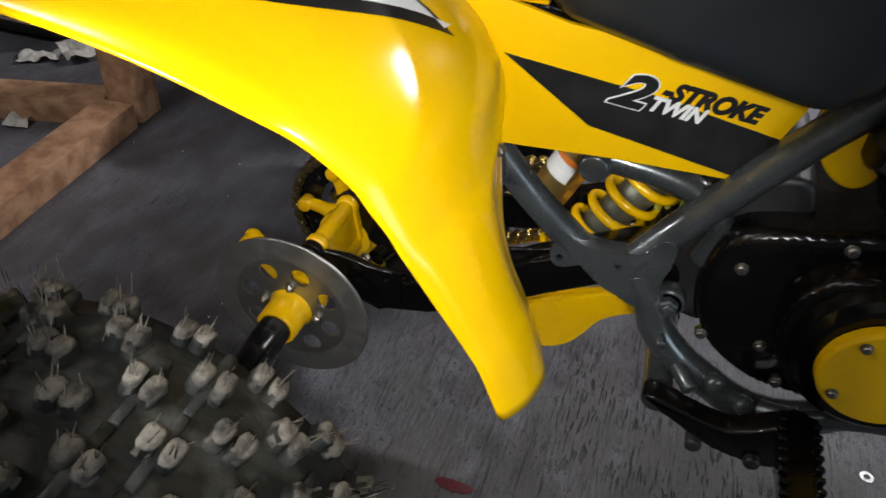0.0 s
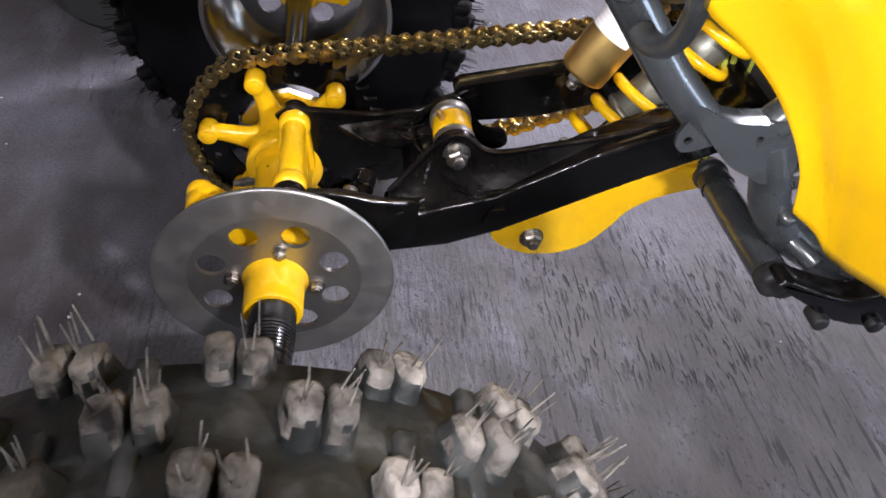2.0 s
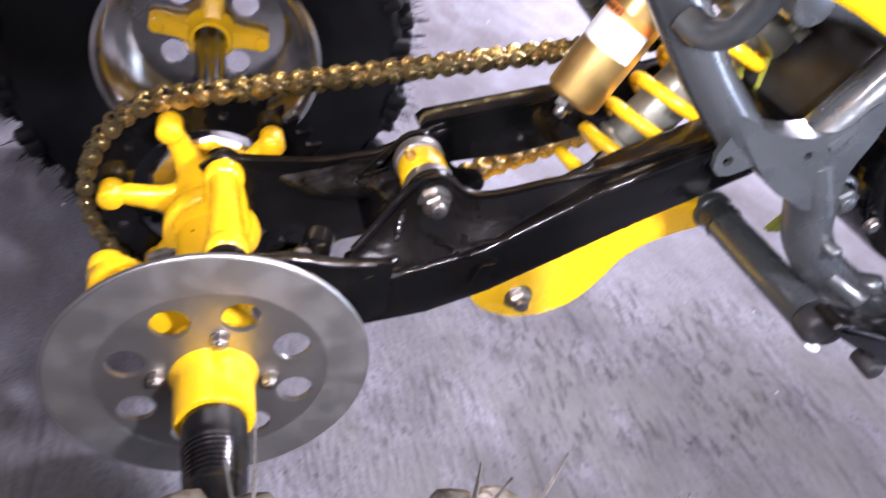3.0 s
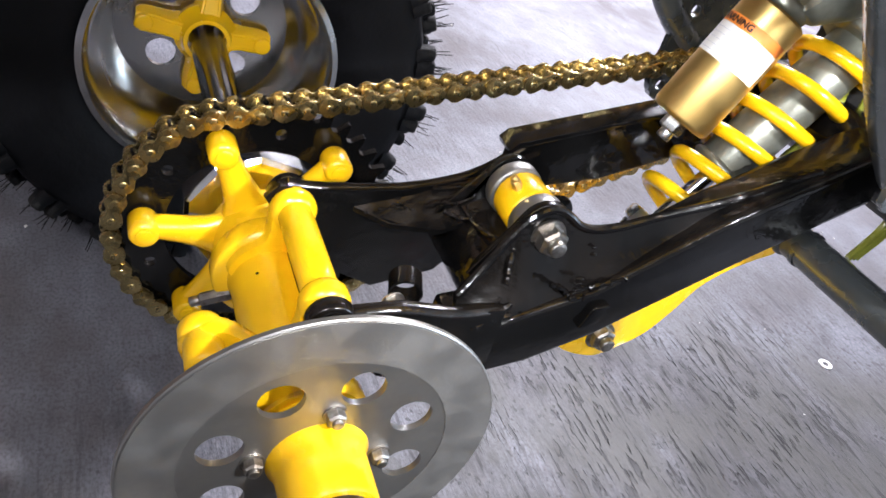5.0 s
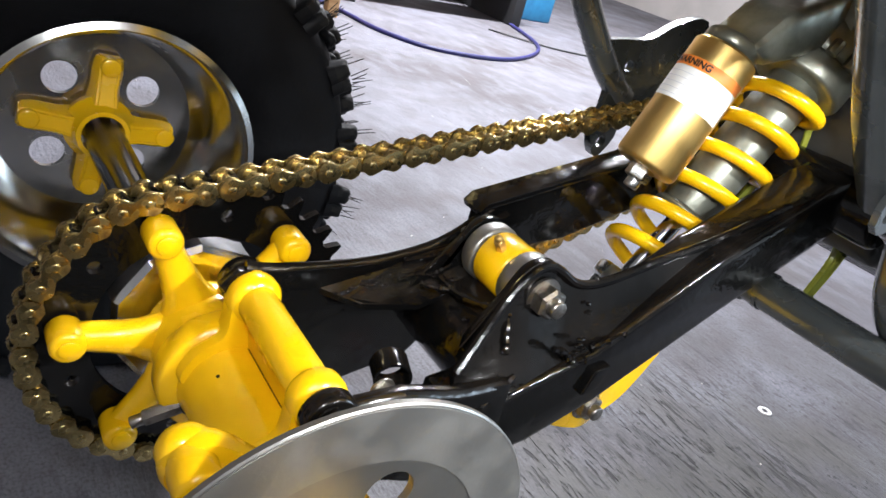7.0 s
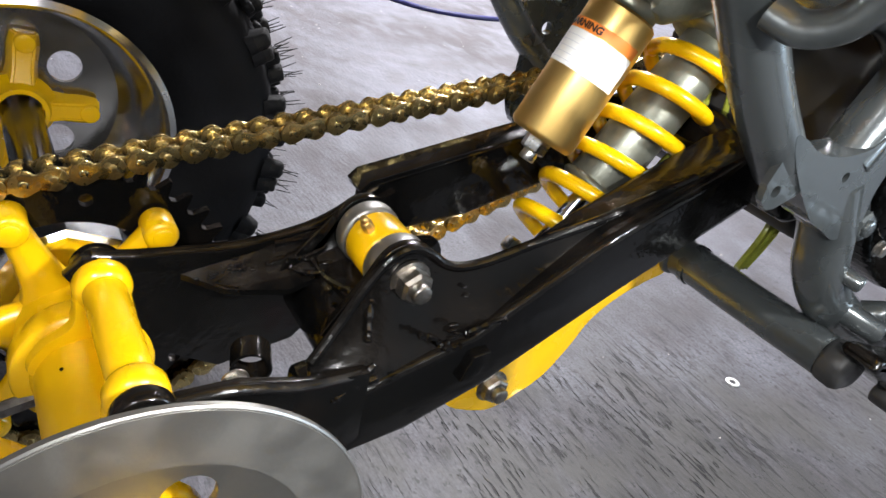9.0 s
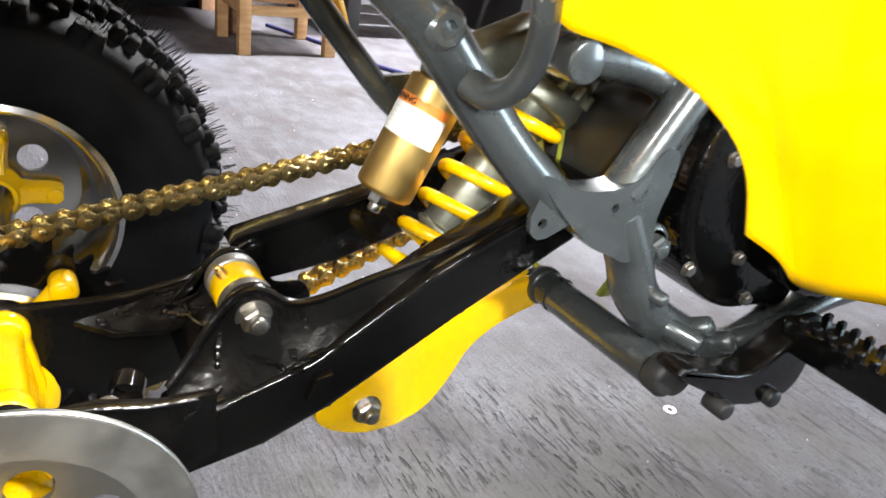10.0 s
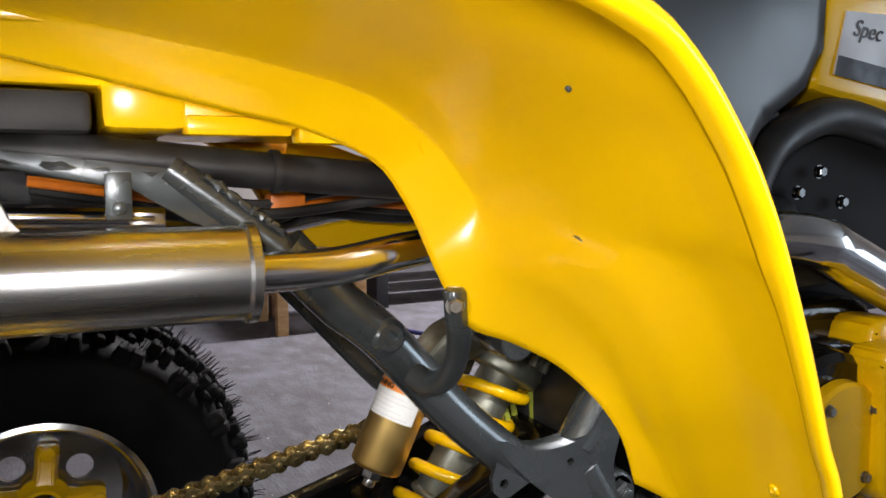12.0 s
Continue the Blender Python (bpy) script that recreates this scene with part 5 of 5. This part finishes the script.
panel = plate(on_panel([(0.262, 0.560), (0.36, 0.549), (0.472, 0.532), (0.505, 0.606), (0.508, 0.632), (0.40, 0.652), (0.305, 0.670), (0.235, 0.694), (0.222, 0.69), (0.252, 0.62)]), -0.003, 0.005, 0.002)
bmesh.ops.transform(panel, matrix=PANEL, verts=panel.verts[:])
side = part("side_panel", panel, YELLOW, quad, "yellow side panel with a black stripe decal")
bm = plate(on_panel([(0.256, 0.644), (0.331, 0.582), (0.470, 0.536), (0.499, 0.575), (0.376, 0.614)]), -0.0038, -0.0032, 0)
bmesh.ops.transform(bm, matrix=PANEL, verts=bm.verts[:])
part("decal", bm, DECAL_BLACK, side, "black stripe decal", smooth=False)


def on_side(x, z, off=0.0):
    return PANEL @ pose((x - 0.25) * K, -0.0042 - off, z, 90, 13, 0)


words("lettering", "2", 0.050, DECAL_WHITE, side, on_side(0.343, 0.6070) @ Matrix.Diagonal((1.15, 0.82, 1, 1)), label="white outline of the number two", shear=0.3, bold=0.0030)
words("lettering", "2", 0.050, DECAL_BLACK, side, on_side(0.343, 0.6070, 0.0006) @ Matrix.Diagonal((1.15, 0.82, 1, 1)), label="black number two", shear=0.3, bold=0.0018)
words("lettering", "-STROKE", 0.0222, DECAL_BLACK, side, on_side(0.3835, 0.6125, 0.0006), label="black lettering", shear=0.3, bold=0.0013)
words("lettering", "TWIN", 0.0185, DECAL_WHITE, side, on_side(0.374, 0.6015, 0.0012), label="white lettering", shear=0.3, bold=0.0008)
part("side_panel", plate([(0.225, 0.60), (0.26, 0.577), (0.40, 0.567), (0.50, 0.560), (0.517, 0.60), (0.30, 0.668), (0.235, 0.69)], 0.238, 0.244, 0.002), YELLOW, quad, "yellow side panel of the far side")
part("lower_panel", beam(rounded([(0.518, 0.60), (0.530, 0.562), (0.548, 0.543), (0.568, 0.540), (0.582, 0.560), (0.60, 0.63), (0.55, 0.64)], 4), 0.03, 0.05, 0.004), YELLOW, quad, "yellow lower body panel")
# seat
seat = beam([(0.27, 0.700), (0.298, 0.672), (0.392, 0.652), (0.505, 0.630), (0.535, 0.650), (0.555, 0.688), (0.60, 0.714), (0.622, 0.75), (0.624, 0.83), (0.5, 0.82), (0.27, 0.82)], -0.045, 0.235, 0.025)
part("seat", seat, SEAT_VINYL, quad, "black vinyl seat")

# engine
engine = empty("engine", "black two-stroke engine with a yellow round cover")
engine.parent = quad
part("crankcase", beam(rounded([(0.464, 0.430), (0.471, 0.466), (0.487, 0.489), (0.522, 0.501), (0.57, 0.510), (0.66, 0.530), (0.75, 0.52), (0.78, 0.44), (0.74, 0.34), (0.64, 0.302), (0.588, 0.312), (0.547, 0.316), (0.513, 0.332), (0.486, 0.356), (0.468, 0.392)], 4), -0.006, 0.20, 0.012), BLACK_PAINT, engine, "black engine case")
part("case_lid", beam(rounded([(0.540, 0.400), (0.545, 0.46), (0.58, 0.492), (0.66, 0.50), (0.72, 0.47), (0.72, 0.38), (0.66, 0.335), (0.58, 0.345)], 4), -0.040, 0.0, 0.010), BLACK_PAINT, engine, "raised black case lid")
part("clutch_case", lathe([(0, 0.0001), (0, 0.068), (0.006, 0.075), (0.03, 0.08), (0.03, 0.0001)], (0.626, -0.062, 0.420), (0, 1, 0), 48, closed=False), BLACK_PAINT, engine, "black clutch case")
part("side_cover", lathe([(0, 0.0001), (0, 0.050), (0.003, 0.053), (0.012, 0.054), (0.012, 0.0001)], (0.624, -0.075, 0.420), (0, 1, 0), 48, closed=False), YELLOW_PAINT, engine, "yellow round engine cover")
for k in range(4):
    a = radians(128 + 90 * k)
    part("cover_screw", hexbolt((0.624 + 0.042 * math.cos(a), -0.075, 0.420 + 0.042 * math.sin(a)), (0, -1, 0), 0.004, 0.004), BOLT, engine)
for x, z in ((0.495, 0.455), (0.576, 0.5), (0.48, 0.365), (0.537, 0.368), (0.564, 0.326), (0.549, 0.455)):
    part("case_bolt", hexbolt((x, -0.006, z), (0, -1, 0), 0.0048, 0.005), BOLT, engine)
part("gear_case", merge(beam(rounded([(0.69, 0.50), (0.72, 0.515), (0.80, 0.50), (0.88, 0.48), (0.90, 0.36), (0.80, 0.32), (0.70, 0.34), (0.69, 0.42)], 3), -0.05, 0.03, 0.01), *[box(0.71, 0.90, -0.056, -0.046, 0.345 + 0.022 * k, 0.353 + 0.022 * k, 0.002) for k in range(3)]), YELLOW_PAINT, engine, "yellow ribbed engine casing")
part("intake", merge(rod((0.56, 0.02, 0.60), (0.66, 0.04, 0.60), 0.03), box(0.60, 0.70, 0.0, 0.1, 0.54, 0.60, 0.01)), BLACK_PLASTIC, engine, "black carburettor and intake")
part("exhaust", tube(smooth_line([(0.585, 0.02, 0.585), (0.60, -0.01, 0.592), (0.63, -0.03, 0.588), (0.66, -0.03, 0.577), (0.735, -0.03, 0.545), (0.85, -0.03, 0.50), (0.95, -0.03, 0.47)], 6), 0.0245, 24), CHROME, engine, "bright exhaust pipe")
part("water_hose", tube(smooth_line([(0.572, 0.0, 0.60), (0.582, 0.0, 0.64), (0.604, 0.0, 0.672), (0.644, 0.0, 0.693), (0.691, 0.0, 0.702), (0.766, 0.0, 0.690), (0.9, 0.0, 0.66)], 6), 0.0175, 16), BLACK_PLASTIC, engine, "black water hose")
part("cylinder", box(0.60, 0.86, 0.03, 0.18, 0.50, 0.70, 0.012), DARK, engine, "black cylinder block")
part("pump_cover", merge(beam(rounded([(0.652, 0.492), (0.672, 0.500), (0.75, 0.494), (0.77, 0.44), (0.76, 0.38), (0.70, 0.355), (0.66, 0.37), (0.655, 0.44)], 3), -0.088, -0.05, 0.008), *[box(0.665, 0.76, -0.092, -0.086, 0.385 + 0.017 * k, 0.392 + 0.017 * k, 0.002, 1) for k in range(4)]), YELLOW_PAINT, engine, "yellow ribbed side cover")
part("cover_screw", hexbolt((0.668, -0.088, 0.486), (0, -1, 0), 0.005, 0.005), BOLT, engine)
for x, z in ((0.625, 0.645), (0.645, 0.61), (0.70, 0.65), (0.67, 0.63), (0.735, 0.62)):
    part("head_nut", hexbolt((x, 0.022, z), (0, -1, 0), 0.005, 0.006), BLACK_PAINT, engine)
carb = part("carburettor", merge(box(0.440, 0.500, 0.105, 0.165, 0.405, 0.480, 0.012), rod((0.425, 0.135, 0.462), (0.520, 0.135, 0.476), 0.025, 28), rod((0.468, 0.10, 0.440), (0.468, 0.088, 0.440), 0.016, 24), box(0.452, 0.488, 0.115, 0.155, 0.385, 0.41, 0.006)), SHOCK_GREY, engine, "grey cast carburettor body")
for x, z in ((0.448, 0.472), (0.492, 0.472), (0.448, 0.414), (0.492, 0.414)):
    part("screw", hexbolt((x, 0.105, z), (0, -1, 0), 0.0042, 0.004), BOLT, carb)
part("clip", lathe([(0, 0.0252), (0, 0.0275), (0.008, 0.0275), (0.008, 0.0252)], (0.428, 0.135, 0.4625), (0.98, 0, 0.14), 32), CHROME, carb, "bright hose clip")
# tank side
tank = part("tank_panel", beam([(0.645, 0.724), (0.662, 0.84), (0.95, 0.86), (0.98, 0.70), (0.80, 0.702)], -0.01, 0.20, 0.012), YELLOW, quad, "yellow tank side panel")
part("badge", plate([(0.669, 0.738), (0.682, 0.795), (0.86, 0.80), (0.86, 0.716)], -0.0125, -0.0105, 0), LABEL_GREY, tank, "grey badge with script lettering", smooth=False)
part("badge_strip", plate([(0.6685, 0.737), (0.6725, 0.755), (0.86, 0.735), (0.86, 0.715)], -0.0135, -0.0128, 0), DECAL_DARK, tank, "dark strip of the badge", smooth=False)
words("lettering", "Spec", 0.022, DECAL_DARK, tank, pose(0.690, -0.0132, 0.774, 90, 4, 0), label="dark script lettering", shear=0.35)

# ---- things on the floor ----
w = lathe([(0, 0.0045), (0, 0.0095), (0.0016, 0.0095), (0.0016, 0.0045)], (0.791, 0.197, 0.0), (0, 0, 1), 28, up=(1, 0, 0))
tagged(part("washer", w, material("bright_zinc", (0.78, 0.78, 0.77), 0.5, metal=0.3, second=(0.7, 0.7, 0.69), scale=300)), "small bright steel washer lying on the floor", "washer")


def build_stool():
    st = empty("stool", "pale pine wooden stool standing on the concrete", "stool")
    for x, y in ((0.79, 2.42), (1.12, 2.42), (0.79, 2.75), (1.12, 2.75)):
        part("leg", box(x - 0.022, x + 0.022, y - 0.022, y + 0.022, 0, 0.46, 0.003), PINE, st)
    for z in (0.16, 0.30):
        part("rail", box(0.79, 1.12, 2.41, 2.43, z - 0.018, z + 0.018, 0.002), PINE, st)
        part("rail", box(0.79, 1.12, 2.74, 2.76, z - 0.018, z + 0.018, 0.002), PINE, st)
        part("rail", box(0.78, 0.80, 2.42, 2.75, z - 0.018, z + 0.018, 0.002), PINE, st)
        part("rail", box(1.11, 1.13, 2.42, 2.75, z - 0.018, z + 0.018, 0.002), PINE, st)
    part("seat", box(0.75, 1.16, 2.38, 2.79, 0.46, 0.49, 0.006), PINE, st)


build_stool()


def build_crate():
    c = empty("wooden_crate", "open crate of rough reddish-brown timber rails on the floor", "crate")
    for w, at, turn, x0, x1, y0, y1, z1 in (("rail", (-0.80, 0.66, 0), 4, -0.045, 0.045, -0.80, -0.03, 0.062), ("rail", (-0.82, 0.66, 0), 16, -0.80, -0.02, -0.045, 0.045, 0.060), ("post", (-0.80, 0.69, 0), 4, -0.042, 0.042, -0.04, 0.04, 0.80)):
        part(w, box(x0, x1, y0, y1, 0, z1, 0.004, m=pose(*at, 0, 0, turn)), CRATE_WOOD, c)


build_crate()


def crumple(at, size, seed, mat=PAPER):
    rng = random.Random(seed)
    bm = bmesh.new()
    bmesh.ops.create_grid(bm, x_segments=9, y_segments=7, size=size)
    for v in bm.verts:
        v.co.y *= 0.6
        v.co.z = size * 0.42 + size * 0.4 * noise.noise(v.co / size * 1.7 + Vector((seed * 3.1, 0, 0)))
        v.co.x += rng.uniform(-0.06, 0.06) * size
    low = min(v.co.z for v in bm.verts)
    for v in bm.verts:
        v.co.z -= low - 0.0005
    bmesh.ops.transform(bm, matrix=pose(*at, 0, 0, rng.uniform(0, 180)), verts=bm.verts[:])
    ob = part("paper_scrap", bm, mat, smooth=False)
    md = ob.modifiers.new("thickness", "SOLIDIFY")
    md.thickness = 0.0008
    return tagged(ob, "crumpled white paper scrap on the floor", "paper", "paper scraps")


crumple((-1.02, 0.56, 0), 0.045, 2)
crumple((-1.14, 0.90, 0), 0.07, 5)
crumple((-1.22, 0.84, 0), 0.05, 7)

# dark bag behind the crate
bm = box(-1.95, -1.17, 0.90, 1.6, 0, 0.75, 0.10, 4)
for v in bm.verts:
    v.co += Vector((noise.noise(v.co * 4), noise.noise(v.co * 4 + Vector((5, 0, 0))), 0)) * 0.05
tagged(part("storage_bag", bm, DARK), "large black bag standing behind the crate", "bag")

# round bin
bm = lathe([(0.0, 0.0001), (0.0, 0.185), (0.012, 0.195), (0.36, 0.218), (0.365, 0.226), (0.38, 0.226), (0.38, 0.212), (0.02, 0.186), (0.02, 0.0001)], (-0.29, 0.99, 0), (0, 0, 1), 48, closed=False, up=(1, 0, 0))
tagged(part("bin", bm, BIN_GREY), "dark grey round plastic bin behind the rear wheel", "bin")


def build_bench():
    b = empty("bench", "low brown wooden bench along the back of the garage", "bench")
    part("apron", box(-2.2, 0.93, 2.76, 2.79, 0.19, 0.29, 0.004), CRATE_WOOD, b)
    part("top", box(-2.24, 0.96, 2.74, 3.45, 0.29, 0.33, 0.005), CRATE_WOOD, b)
    for x in (-2.15, -0.6, 0.88):
        for y in (2.83, 3.38):
            part("leg", box(x - 0.035, x + 0.035, y - 0.035, y + 0.035, 0, 0.29, 0.003), CRATE_WOOD, b)
    # added dark board; puts the shade under the bench into colour
    part("shade_board", box(-2.2, 0.93, 3.42, 3.44, 0.0, 0.29, 0.002), DARK, b)


build_bench()


def build_pallet():
    b = empty("pallet", "pale pinkish wooden pallet raised on blocks", "pallet")
    for k in range(3):
        part("board", box(1.30, 2.35, 2.76 + 0.3 * k, 3.02 + 0.3 * k, 0.36, 0.39, 0.003), PINK_WOOD, b)
    part("stringer", box(1.30, 2.35, 2.78, 2.82, 0.27, 0.36, 0.003), PINK_WOOD, b)
    for x in (1.34, 2.26):
        part("block", box(x, x + 0.06, 2.78, 3.6, 0.0, 0.36, 0.003), DARK, b)


build_pallet()
tagged(part("air_hose", tube(smooth_line([(1.05, 3.0, 0.008), (1.20, 2.55, 0.008), (1.25, 2.25, 0.008), (1.40, 2.06, 0.008), (1.72, 2.05, 0.008), (2.1, 2.35, 0.008), (2.3, 2.9, 0.008)], 8), 0.008, 10), HOSE), "dark blue air hose lying in a curve on the floor", "hose")
tagged(part("blue_box", box(2.42, 2.72, 3.02, 3.3, 0, 0.14, 0.015), BLUE), "blue plastic box on the floor", "box")
tagged(part("cable", tube(smooth_line([(2.0, 2.6, 0.004), (2.25, 2.35, 0.004), (2.7, 2.3, 0.004), (3.1, 2.6, 0.004)], 8), 0.004, 8), BLACK_PLASTIC), "thin black cable on the floor", "cable")

bm = plate(rounded([(0.215, 0.0), (0.235, 0.008), (0.262, 0.004), (0.268, -0.006), (0.245, -0.010), (0.222, -0.009)], 4), 0.0, 0.0006, 0)
bmesh.ops.transform(bm, matrix=pose(0, -0.026, 0.0008, 90, 0, 0), verts=bm.verts[:])
tagged(part("red_scrap", bm, material("red_plastic", (0.07, 0.004, 0.010), 0.5, second=(0.05, 0.003, 0.007), scale=60)), "small red plastic scrap lying on the floor", "scrap")

# grit and small litter
rng = random.Random(11)
bm = bmesh.new()
for k in range(150):
    x, y, s = rng.uniform(-0.9, 1.6), rng.uniform(-0.1, 2.4), rng.uniform(0.0008, 0.0026)
    vs = [bm.verts.new((x + s * math.cos(a) * rng.uniform(0.5, 1.2), y + s * math.sin(a) * rng.uniform(0.5, 1.2), z)) for z in (0.0, s * 0.7) for a in (0, 1.57, 3.14, 4.71)]
    for i in range(4):
        bm.faces.new((vs[i], vs[(i + 1) % 4], vs[4 + (i + 1) % 4], vs[4 + i]))
    bm.faces.new(vs[4:])
tagged(part("grit", bm, PAPER, smooth=False), "loose pale grit and crumbs on the floor", "grit", kind="stuff")
